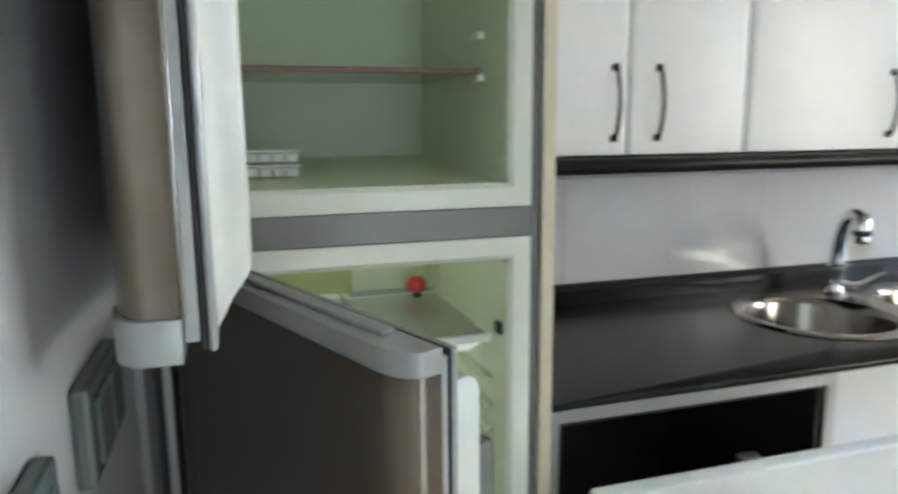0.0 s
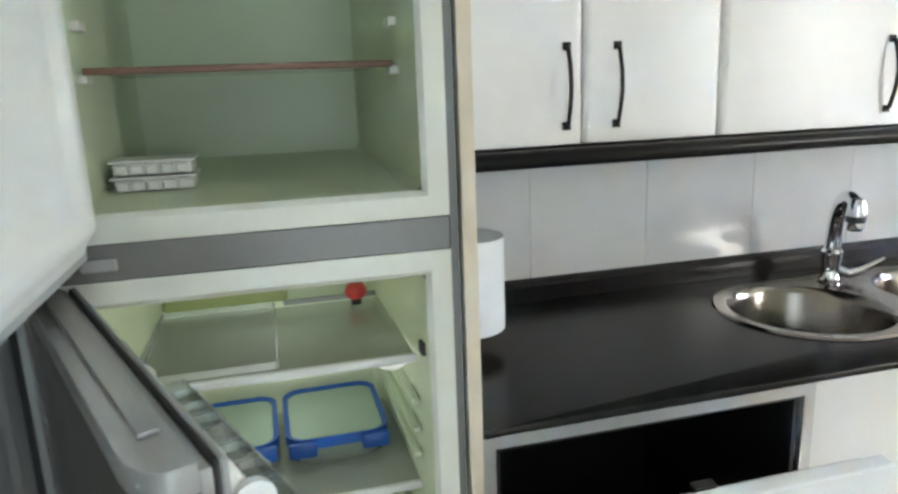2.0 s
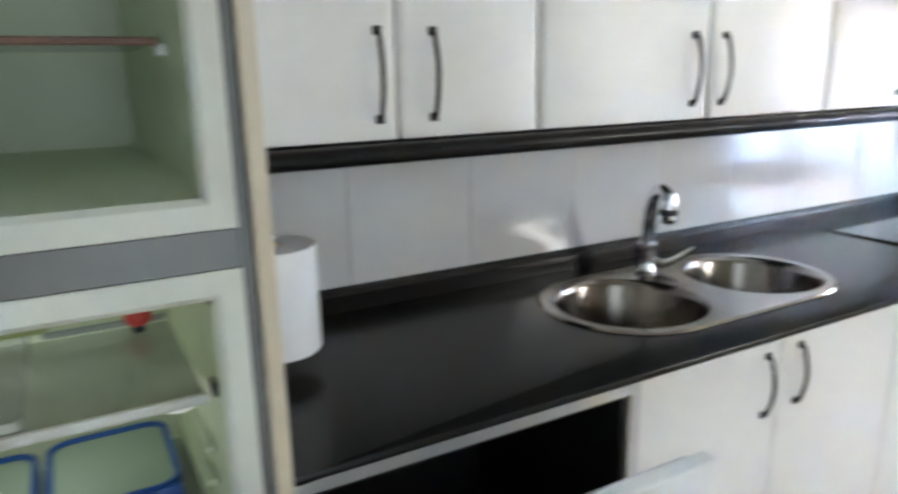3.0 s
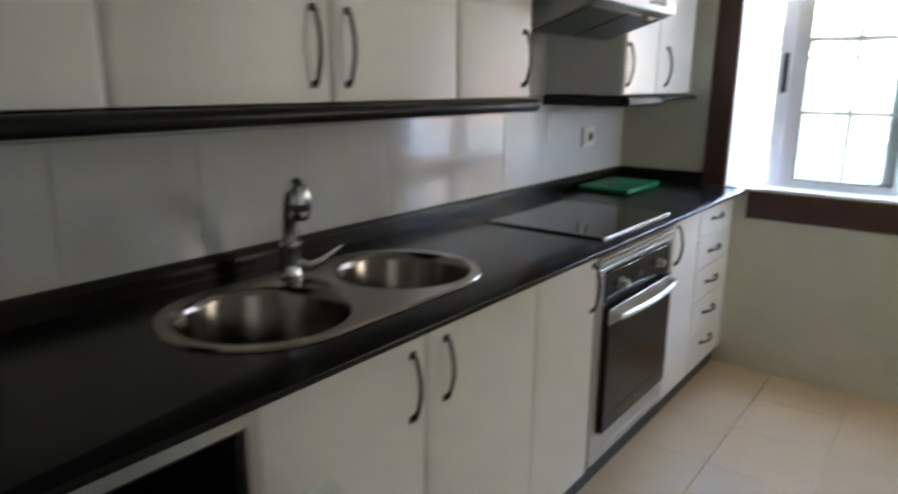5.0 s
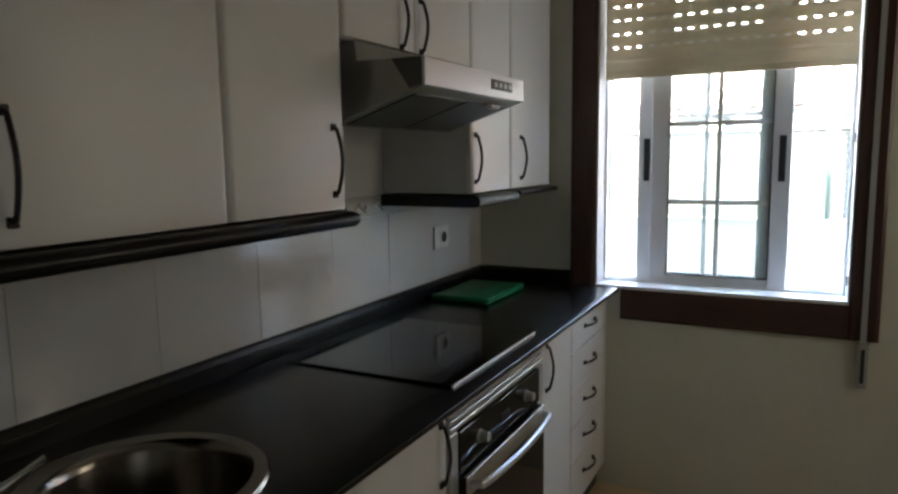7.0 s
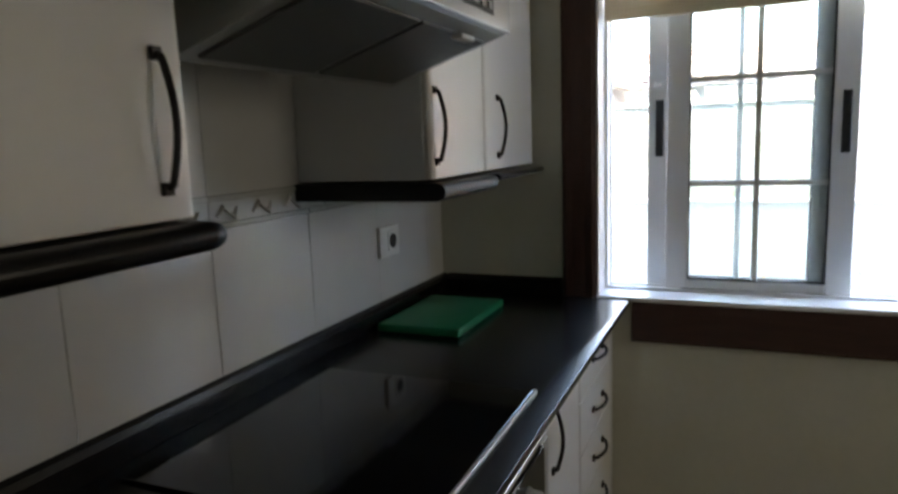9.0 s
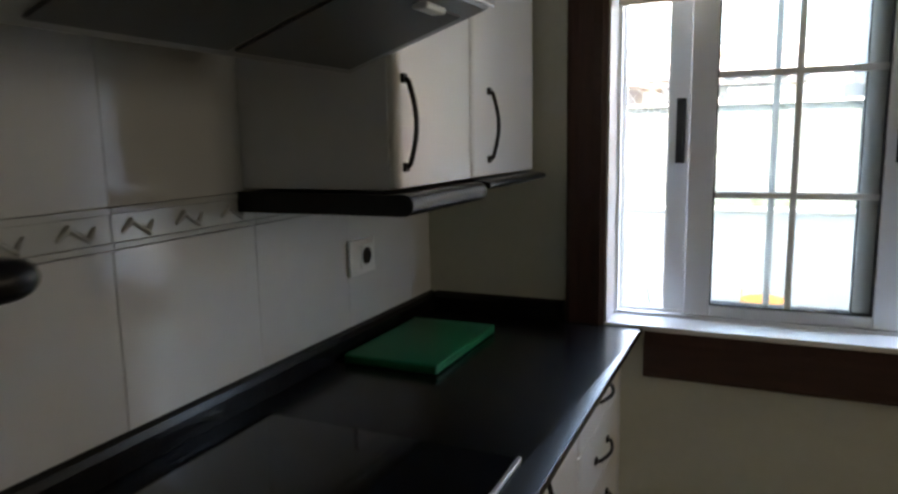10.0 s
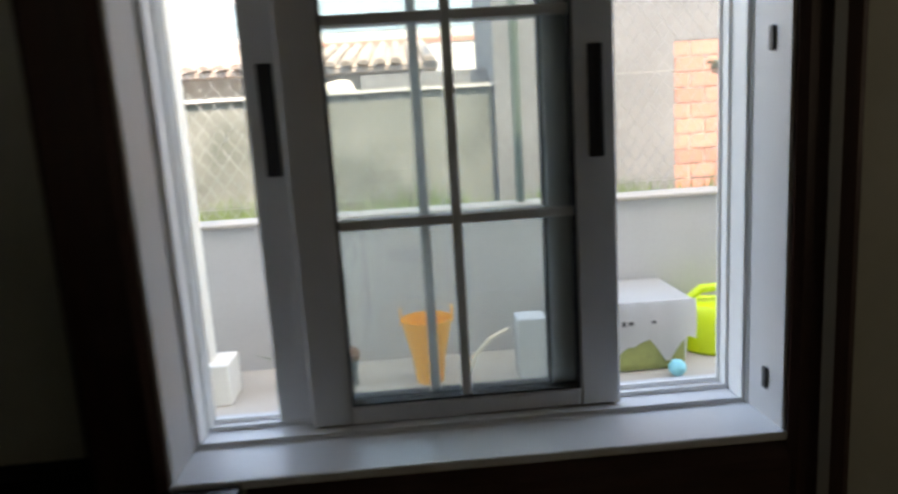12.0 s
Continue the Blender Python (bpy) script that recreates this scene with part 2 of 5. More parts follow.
def part(name, bm, material, parent=None, label="", smooth=False):
    me = bpy.data.meshes.new(name)
    bmesh.ops.recalc_face_normals(bm, faces=bm.faces)
    if smooth:
        for f in bm.faces:
            f.smooth = True
        for e in bm.edges:
            if len(e.link_faces) == 2 and e.calc_face_angle(0) > 0.6:
                e.smooth = False
    bm.to_mesh(me)
    bm.free()
    me.materials.append(material)
    ob = new(name, me)
    if parent is not None:
        ob.parent = parent
    if label:
        ob["label"] = label
    return ob


def thing(name, label, category, at=(0, 0, 0), rz=0.0, group="", rx=0.0):
    ob = new(name)
    ob.empty_display_size = 0.05
    ob.matrix_world = pose(*at, rx, 0, rz)
    return tagged(ob, label, category, group)


def prism(profile, a0, a1, axis="x", bev=0.0):
    """Extrudes a closed outline: (y, z) along x, (x, z) along y or (x, y) along z."""
    bm = bmesh.new()
    def co(p, a):
        return {"x": (a, p[0], p[1]), "y": (p[0], a, p[1]), "z": (p[0], p[1], a)}[axis]
    lo, hi = [bm.verts.new(co(p, a0)) for p in profile], [bm.verts.new(co(p, a1)) for p in profile]
    n = len(profile)
    bm.faces.new(lo)
    bm.faces.new(hi[::-1])
    for i in range(n):
        bm.faces.new((lo[i], lo[(i + 1) % n], hi[(i + 1) % n], hi[i]))
    if bev:
        bmesh.ops.bevel(bm, geom=list(bm.edges), offset=bev, segments=2, affect="EDGES", profile=0.5)
    return bm


def tube(points, radius, sides=8, bm=None, flat=1.0, caps=True):
    """A round bar along the points; radius one number or one per point."""
    bm = bm or bmesh.new()
    pts = [Vector(p) for p in points]
    rs = radius if isinstance(radius, (list, tuple)) else [radius] * len(pts)
    rings = []
    up = None
    for i, p in enumerate(pts):
        d = (pts[min(i + 1, len(pts) - 1)] - pts[max(i - 1, 0)]).normalized()
        if up is None:
            up = d.orthogonal().normalized()
        up = (up - d * up.dot(d)).normalized()
        side = d.cross(up)
        rings.append([bm.verts.new(p + (up * math.cos(a) * flat + side * math.sin(a)) * rs[i])
                      for a in [2 * math.pi * k / sides for k in range(sides)]])
    for a, b in zip(rings, rings[1:]):
        for k in range(sides):
            bm.faces.new((a[k], a[(k + 1) % sides], b[(k + 1) % sides], b[k]))
    if caps:
        bm.faces.new(rings[0][::-1])
        bm.faces.new(rings[-1])
    return bm


def lathe(profile, sides=24, bm=None, centre=(0, 0, 0)):
    """Turns (radius, z) points round a vertical axis."""
    bm = bm or bmesh.new()
    rings = []
    for r, z in profile:
        if r < 1e-5:
            rings.append([bm.verts.new((centre[0], centre[1], centre[2] + z))])
        else:
            rings.append([bm.verts.new((centre[0] + r * math.cos(2 * math.pi * k / sides),
                                        centre[1] + r * math.sin(2 * math.pi * k / sides), centre[2] + z)) for k in range(sides)])
    for a, b in zip(rings, rings[1:]):
        for k in range(sides):
            k2 = (k + 1) % sides
            if len(a) == 1:
                bm.faces.new((a[0], b[k2], b[k]))
            elif len(b) == 1:
                bm.faces.new((a[k], a[k2], b[0]))
            else:
                bm.faces.new((a[k], a[k2], b[k2], b[k]))
    return bm


def rrect(x0, x1, y0, y1, rad, n=5):
    pts = []
    for cx, cy, a0 in ((x1 - rad, y0 + rad, -90), (x1 - rad, y1 - rad, 0), (x0 + rad, y1 - rad, 90), (x0 + rad, y0 + rad, 180)):
        pts += [(cx + rad * math.cos(radians(a0 + 90 * k / n)), cy + rad * math.sin(radians(a0 + 90 * k / n))) for k in range(n + 1)]
    return pts


def bow_handle(parent, x, y, z0, z1, level=False):
    """Bow handle with square feet on a face that looks towards -y."""
    L = z1 - z0
    pts = [(0, -0.002, 0), (0, -0.009, 0.003)]
    pts += [(0, -0.011 - 0.013 * math.sin(math.pi * k / 10), 0.004 + (L - 0.008) * k / 10) for k in range(11)]
    pts += [(0, -0.009, L - 0.003), (0, -0.002, L)]
    bm = tube(pts, 0.0043, 8)
    for zz in (0, L):
        addbox(bm, -0.0075, 0.0075, -0.006, 0.0, zz - 0.0075, zz + 0.0075, 0.001, 1)
    ob = part("handle", bm, BLACKMETAL, parent, "black bow handle", True)
    if level:
        ob.matrix_local = pose(x, y, z0, 0, 90, 0)
    else:
        ob.matrix_local = pose(x, y, z0)
    return ob


# ---- room shell ----
WX, LEFT, NEAR, CEIL = 3.30, -0.625, -2.45, 2.5
FLZ = 0.06             # level of the finished floor
WY0, WY1, WZ0, WZ1 = -1.405, -0.51, 0.901, 2.12      # window opening
def structure(name, bm, m, label, cat="wall"):
    return tagged(part(name, bm, m), label, cat, kind="structure")

structure("wall_north", box(LEFT - 0.2, WX + 0.3, 0.014, 0.2, -0.2, CEIL), GROUT, "tiled back wall behind the kitchen counter")
WO = 3.525
bm = box(WX, WO, NEAR - 0.2, WY0, -0.2, CEIL)
addbox(bm, WX, WO, WY1, 0.014, -0.2, CEIL)
addbox(bm, WX, WO, WY0, WY1, -0.2, WZ0)
addbox(bm, WX, WO, WY0, WY1, WZ1, CEIL)
structure("wall_east", bm, WALLPAINT, "cream kitchen wall around the window")
structure("wall_west", box(LEFT - 0.2, LEFT, NEAR - 0.2, 0.014, -0.2, CEIL), LEFTWALL, "glossy white tiled side wall beside the fridge")
# both openings in this unseen wall are assumed, to hold the fill lamps
bm = box(LEFT, -0.44, NEAR - 0.2, NEAR, -0.2, CEIL)
addbox(bm, 0.44, 2.40, NEAR - 0.2, NEAR, -0.2, CEIL)
addbox(bm, 3.20, WX, NEAR - 0.2, NEAR, -0.2, CEIL)
addbox(bm, 2.40, 3.20, NEAR - 0.2, NEAR, 2.03, CEIL)
addbox(bm, -0.44, 0.44, NEAR - 0.2, NEAR, 2.03, CEIL)
# added out of view to stop sky light entering the assumed doorway
structure("hall_wall", box(-1.2, 1.2, NEAR - 0.40, NEAR - 0.21, -0.2, CEIL), WALLPAINT, "unseen wall added beyond the doorway to keep sky light out")
structure("doorway_floor", box(-0.44, 0.44, NEAR - 0.2, NEAR, -0.2, FLZ - 0.004), GROUT, "threshold of the assumed doorway", "floor")
# unseen door, added only to frame the warm fill lamp
def added_door_mesh():
    b = bmesh.new()
    y0, y1 = NEAR - 0.09, NEAR - 0.05
    addbox(b, 2.402, 3.198, y0, y1, FLZ, 1.16)
    addbox(b, 2.402, 3.198, y0, y1, 2.03 - 0.001, 2.04)
    addbox(b, 2.402, 2.485, y0, y1, 1.16, 2.029)
    addbox(b, 3.115, 3.198, y0, y1, 1.16, 2.029)
    return b
structure("door_2", added_door_mesh(), LAMINATE, "unseen white back door added round the fill lamp, upper half open", "door")
structure("threshold", box(2.40, 3.20, NEAR - 0.2, NEAR, -0.2, FLZ - 0.004), GROUT, "threshold of the added back door", "floor")
# unseen backing, added so no sky shows through the added door
structure("porch_wall", box(1.2, 3.3, NEAR - 0.40, NEAR - 0.21, -0.2, CEIL), WALLPAINT, "unseen wall added behind the back door to close off the sky")
structure("wall_south", bm, WALLPAINT, "plain cream wall opposite the counter")
structure("ceiling", box(LEFT - 0.2, WX + 0.3, NEAR - 0.2, 0.2, CEIL, CEIL + 0.2), CEILPAINT, "plain white kitchen ceiling", "ceiling")
floor_ob = structure("floor", box(LEFT - 0.2, WX + 0.3, NEAR - 0.2, 0.2, -0.2, FLZ - 0.008), FLOORGROUT, "beige tiled kitchen floor", "floor")

# ---- window ----
win = tagged(thing("window_1", "white aluminium sliding window, both sashes slid to the middle", "window"), kind="structure")
FX0, FX1 = 3.395, 3.50
FW = 0.009
bm = box(FX0, FX1, WY0, WY0 + FW, WZ0, WZ1, 0.002, 1)
addbox(bm, FX0, FX1, WY1 - FW, WY1, WZ0, WZ1, 0.002, 1)
addbox(bm, FX0, FX1, WY0 + FW, WY1 - FW, WZ0, WZ0 + 0.006, 0.002, 1)
addbox(bm, FX0, FX1, WY0 + FW, WY1 - FW, WZ1 - 0.05, WZ1, 0.002, 1)
for xr in (3.403, 3.462, 3.494):
    addbox(bm, xr - 0.002, xr + 0.002, WY0 + FW, WY1 - FW, WZ0 + 0.006, WZ0 + 0.014)
    for yy in (WY0 + FW, WY1 - FW - 0.005):
        addbox(bm, xr - 0.002, xr + 0.002, yy, yy + 0.005, WZ0 + 0.014, WZ1 - 0.05)
part("window_frame", bm, ALUWHITE, win)
bm = box(WX - 0.006, FX0, WY0, WY0 + 0.006, WZ0 + 0.006, WZ1 - 0.006, 0.001, 1)
addbox(bm, WX - 0.006, FX0, WY1 - 0.006, WY1, WZ0 + 0.006, WZ1 - 0.006, 0.001, 1)
addbox(bm, WX - 0.006, FX0, WY0, WY1, WZ1 - 0.006, WZ1, 0.001, 1)
part("reveal_lining", bm, ALUWHITE, win, "white lining of the window reveal")
part("window_sill", box(WX - 0.012, FX0, WY0, WY1, WZ0 - 0.008, WZ0 + 0.006, 0.002, 1), ALUWHITE, win, "white inner window sill")
part("outer_sill", box(FX1, WO + 0.03, WY0 - 0.03, WY1 + 0.03, WZ0 - 0.05, WZ0 - 0.004, 0.004, 1), RENDERW, win)


def sash(xc, y0, y1, pull_y, bars=True):
    """Sliding sash between y0 and y1 (y0 < y1) with glazing bars."""
    z0, z1, t = WZ0 + 0.008, WZ1 - 0.03, 0.013
    bm = box(xc - t, xc + t, y0, y0 + 0.066, z0, z1, 0.003, 1)
    addbox(bm, xc - t, xc + t, y1 - 0.066, y1, z0, z1, 0.003, 1)
    addbox(bm, xc - t, xc + t, y0 + 0.066, y1 - 0.066, z0, z0 + 0.031, 0.003, 1)
    addbox(bm, xc - t, xc + t, y0 + 0.066, y1 - 0.066, z1 - 0.05, z1, 0.003, 1)
    ob = part("sash", bm, ALUWHITE, win, "white aluminium sash")
    bm = bmesh.new()
    ym = (y0 + y1) / 2
    addbox(bm, xc - 0.006, xc + 0.006, ym - 0.008, ym + 0.008, z0 + 0.031, z1 - 0.05, 0.002, 1)
    for zz in (1.234, 1.542, 1.850):
        addbox(bm, xc - 0.005, xc + 0.005, y0 + 0.066, y1 - 0.066, zz - 0.008, zz + 0.008, 0.002, 1)
    part("glazing_bars", bm, ALUWHITE, ob, "white glazing bars")
    bm = bmesh.new()
    for a, b, c, d in ((y0 + 0.066, y0 + 0.069, z0 + 0.031, z1 - 0.05), (y1 - 0.069, y1 - 0.066, z0 + 0.031, z1 - 0.05),
                       (y0 + 0.069, y1 - 0.069, z0 + 0.031, z0 + 0.034)):
        addbox(bm, xc - 0.012, xc + 0.012, a, b, c, d)
    part("glazing_seal", bm, GASKET, ob, "black rubber glazing seal")
    g = part("pane", box(xc + 0.007, xc + 0.009, y0 + 0.069, y1 - 0.069, z0 + 0.034, z1 - 0.05), WINGLASS, ob, "clear glass pane")
    g.visible_shadow = False
    bm = box(xc - t - 0.0025, xc - t + 0.001, pull_y - 0.012, pull_y + 0.012, 1.317, 1.488, 0.002, 1)
    addbox(bm, xc - t - 0.005, xc - t - 0.0025, pull_y - 0.010, pull_y - 0.005, 1.324, 1.481, 0.001, 1)
    part("finger_pull", bm, DARKPL, ob, "dark recessed finger pull")
    return ob


sash(3.448, -1.202, -0.694, -1.171)
sash(3.476, -1.160, -0.636, -0.671)

for ly, lz in ((WY0 + 0.0065, 1.455), (WY0 + 0.0065, 0.955)):
    part("latch", box(3.335, 3.347, ly, ly + 0.004, lz, lz + 0.034, 0.001, 1), DARKPL, win, "small black latch plate")

# dark wood surround
arch = tagged(thing("trim_window", "dark brown wooden moulding around the kitchen window", "trim"), kind="structure")
def tprof(a0, a1, h=0.018):
    return [(a0, 0), (a0, -h * 0.6), (a0 + 0.012, -h), (a0 + 0.035, -h * 0.85), (a1 - 0.03, -h * 0.85), (a1 - 0.012, -h), (a1, -h * 0.6), (a1, 0)]
def vert_trim(y0, y1, z0, z1):
    return prism([(WX - 0.001 + d, y) for y, d in tprof(y0, y1)], z0, z1, "z")
part("side_trim", vert_trim(-0.510, -0.408, 0.901, 2.22), WALNUT, arch)
part("side_trim", vert_trim(-1.500, -1.405, 0.772, 2.22), WALNUT, arch)
part("bottom_trim", prism([(WX - 0.001 + d, z) for z, d in ((0.772, 0), (0.772, -0.011), (0.784, -0.018), (0.845, -0.018), (0.856, -0.0185), (0.868, -0.0165), (0.893, -0.004), (0.893, 0))], -1.405, -0.615, "y"), WALNUTH, arch)
part("top_trim", prism([(WX - 0.001 + d, z) for z, d in tprof(2.12, 2.22)], -1.405, -0.510, "y"), WALNUTH, arch)

# roller shutter, half way down, its slot rows open
sh = thing("roller_shutter", "cream roller shutter partly lowered over the window, with light slots", "shutter")
SX, slat_h = 3.372, 0.052
z = 1.742
part("bottom_bar", box(SX - 0.007, SX + 0.007, WY0 + 0.012, WY1 - 0.012, z - 0.022, z, 0.003, 1), SHUTTER, sh, "cream bottom bar")
for i in range(7):
    za, zb = z + i * slat_h, z + (i + 1) * slat_h
    bm = bmesh.new()
    y0, y1 = WY0 + 0.012, WY1 - 0.012
    top = zb - 0.0085 if i >= 1 else zb - 0.001
    prof = [(SX + 0.005, za), (SX - 0.002, za), (SX - 0.006, za + 0.012), (SX - 0.006, top - 0.01), (SX - 0.002, top), (SX + 0.005, top)]
    bm = prism(prof, y0, y1, "y")
    if i >= 1:
        yy = y0
        while yy < y1 - 0.02:
            addbox(bm, SX - 0.002, SX + 0.003, yy, min(yy + 0.025, y1), top, zb)
            yy += 0.047
    part("slat", bm, SHUTTER, sh)
part("shutter_box", box(SX - 0.012, SX + 0.02, WY0 + 0.008, WY1 - 0.008, z + 7 * slat_h, WZ1 - 0.008), SHUTTER, sh)
st = thing("shutter_strap", "grey woven shutter strap running into its metal winder", "strap")
part("strap", box(WX - 0.026, WX - 0.023, -1.462, -1.444, 0.765, 2.2, 0.0005, 1), CAPGREY, st, "grey woven strap")
part("winder", box(WX - 0.024, WX, -1.474, -1.436, 0.605, 0.765, 0.006, 2), CAPGREY, st, "silver metal strap winder")
part("winder_slot", box(WX - 0.0265, WX - 0.0235, -1.461, -1.449, 0.625, 0.745, 0.001, 1), DARKPL, st)

# ---- worktop ----
def stadium(x0, x1, y0, y1, n=20):
    r = (y1 - y0) / 2
    cy = (y0 + y1) / 2
    return ([(x1 - r + r * math.cos(a), cy + r * math.sin(a)) for a in [-math.pi / 2 + math.pi * k / n for k in range(n + 1)]] +
            [(x0 + r + r * math.cos(a), cy + r * math.sin(a)) for a in [math.pi / 2 + math.pi * k / n for k in range(n + 1)]])


wt = thing("worktop", "long black laminate worktop with a low splash strip", "worktop")
CX1 = WX - 0.001
def worktop_mesh():
    """Slab with a stadium-shaped hole for the sink and a rounded front edge."""
    bm = bmesh.new()
    zt, zb = 0.90, 0.886
    hole = stadium(0.690, 1.482, -0.493, -0.107)
    outer = [(0.0, -0.61), (CX1, -0.61), (CX1, 0.012), (0.0, 0.012)]
    for zz in (zt, zb):
        vo = [bm.verts.new((x, y, zz)) for x, y in outer]
        vh = [bm.verts.new((x, y, zz)) for x, y in hole]
        eds = [bm.edges.new((vo[i], vo[(i + 1) % 4])) for i in range(4)]
        eds += [bm.edges.new((vh[i], vh[(i + 1) % len(vh)])) for i in range(len(vh))]
        bmesh.ops.triangle_fill(bm, edges=eds, use_beauty=True)
    bm.verts.ensure_lookup_table()
    n = 4 + len(hole)
    vs = list(bm.verts)
    for i in range(4):
        bm.faces.new((vs[i], vs[(i + 1) % 4], vs[n + (i + 1) % 4], vs[n + i]))
    m = len(hole)
    for i in range(m):
        bm.faces.new((vs[4 + i], vs[4 + (i + 1) % m], vs[n + 4 + (i + 1) % m], vs[n + 4 + i]))
    front = [e for e in bm.edges if all(abs(v.co.y + 0.61) < 1e-5 for v in e.verts) and abs(e.verts[0].co.z - e.verts[1].co.z) < 1e-5]
    bmesh.ops.bevel(bm, geom=front, offset=0.005, segments=3, affect="EDGES", profile=0.5)
    return bm
part("slab", worktop_mesh(), COUNTER, wt, smooth=True)
strip = [(0.012, 0.901), (-0.020, 0.901), (-0.020, 0.940), (-0.014, 0.952), (-0.004, 0.956), (0.012, 0.956)]
part("splash_strip", prism(strip, 0.0, CX1, "x"), COUNTER, wt, "black splash strip")
part("splash_strip", prism([(CX1 + a, z) for a, z in [(0, 0.901), (-0.020, 0.901), (-0.020, 0.940), (-0.014, 0.952), (-0.004, 0.956), (0, 0.956)]],
                           -0.404, -0.0205, "y"), COUNTER, wt, "black splash strip")

# ---- sink and tap ----
sk = thing("double_sink", "stainless steel double round-bowl sink set into the black worktop", "sink", (0, 0, 0))
def sink_mesh():
    bm = bmesh.new()
    rim = [stadium(0.675, 1.497, -0.508, -0.092), stadium(0.679, 1.493, -0.504, -0.096), stadium(0.691, 1.481, -0.492, -0.108)]
    zs = [0.9005, 0.9055, 0.9045]
    rings = [[bm.verts.new((x, y, z)) for x, y in r] for r, z in zip(rim, zs)]
    m = len(rings[0])
    for a, b in zip(rings, rings[1:]):
        for i in range(m):
            bm.faces.new((a[i], a[(i + 1) % m], b[(i + 1) % m], b[i]))
    eds = [bm.edges.get((rings[-1][i], rings[-1][(i + 1) % m])) for i in range(m)]
    for cx, r in ((0.880, 0.176), (1.300, 0.170)):
        prof = [(r, 0.9045), (r - 0.004, 0.900), (r - 0.012, 0.885), (r - 0.014, 0.78), (r - 0.03, 0.757), (r - 0.06, 0.748), (0.04, 0.744), (0.03, 0.738), (0.0, 0.737)]
        k = 40
        rr = []
        for pr, pz in prof:
            rr.append([bm.verts.new((cx, -0.305, pz))] if pr == 0 else
                      [bm.verts.new((cx + pr * math.cos(2 * math.pi * j / k), -0.305 + pr * math.sin(2 * math.pi * j / k), pz)) for j in range(k)])
        eds += [bm.edges.new((rr[0][j], rr[0][(j + 1) % k])) for j in range(k)]
        for a, b in zip(rr, rr[1:]):
            for j in range(k):
                if len(b) == 1:
                    bm.faces.new((a[j], a[(j + 1) % k], b[0]))
                else:
                    bm.faces.new((a[j], a[(j + 1) % k], b[(j + 1) % k], b[j]))
    bmesh.ops.triangle_fill(bm, edges=eds, use_beauty=True)
    return bm
part("basin", sink_mesh(), STEEL, sk, "brushed stainless steel double basin", True)
for cx in (0.880, 1.300):
    part("drain", lathe([(0.0, 0.742), (0.012, 0.743), (0.030, 0.7435), (0.036, 0.747), (0.038, 0.745)], 20, centre=(cx, -0.305, 0)), CHROME, sk, "round chrome drain", True)

TX, TY = 1.085, -0.150
tap = thing("mixer_tap", "chrome swan-neck mixer tap standing behind the sink", "tap", (TX, TY, 0.905))
part("body", lathe([(0.0, 0.0), (0.026, 0.0), (0.027, 0.006), (0.023, 0.012), (0.0215, 0.05), (0.025, 0.058), (0.025, 0.078), (0.019, 0.086), (0.0, 0.088)], 20), CHROME, tap, smooth=True)
def arc_points(p0, p1, p2, p3, n=12):
    """A smooth curve from p0 to p3 pulled towards p1 and p2."""
    pts = []
    for k in range(n + 1):
        u = k / n
        pts.append(tuple((1 - u) ** 3 * a + 3 * u * (1 - u) ** 2 * b + 3 * u * u * (1 - u) * c + u ** 3 * d for a, b, c, d in zip(p0, p1, p2, p3)))
    return pts
HX, HY = -0.118, -0.178
neck = [(0, 0, 0.07)] + arc_points((0, 0, 0.085), (-0.002, -0.003, 0.215), (0.45 * HX, 0.45 * HY, 0.262), (HX, HY, 0.232))
part("spout", tube(neck, [0.020, 0.0195] + [0.0185 - 0.0004 * k for k in range(12)], 16), CHROME, tap, smooth=True)
part("nozzle", lathe([(0.0, -0.056), (0.015, -0.056), (0.0185, -0.048), (0.0205, -0.020), (0.0185, 0.004), (0.012, 0.016), (0.0, 0.019)], 18, centre=(HX, HY, 0.232)), CHROME, tap, smooth=True)
part("ring", lathe([(0.0205, -0.036), (0.0217, -0.034), (0.0217, -0.024), (0.0205, -0.022)], 18, centre=(HX, HY, 0.232)), DARKPL, tap, "black ring of the nozzle", True)
part("lever", tube([(0.006, -0.004, 0.030), (0.035, -0.022, 0.020), (0.060, -0.034, 0.028), (0.085, -0.042, 0.042), (0.115, -0.050, 0.058)], [0.017, 0.014, 0.012, 0.009, 0.007], 12, flat=0.75), CHROME, tap, smooth=True)

# ---- base units ----
DF = -0.562            # front face of base doors
def base_carcass(parent, x0, x1):
    bm = box(x0 + 0.001, x0 + 0.017, -0.555, -0.01, 0.15, 0.885)
    addbox(bm, x1 - 0.017, x1 - 0.001, -0.555, -0.01, 0.15, 0.885)
    addbox(bm, x0 + 0.017, x1 - 0.017, -0.555, -0.01, 0.15, 0.166)
    addbox(bm, x0 + 0.017, x1 - 0.017, -0.03, -0.01, 0.166, 0.885)
    part("body", bm, CARCASS, parent, "white chipboard carcass")
    part("plinth", box(x0 + 0.001, x1 - 0.001, -0.525, -0.51, FLZ, 0.148), DARKPL, parent, "dark recessed plinth")


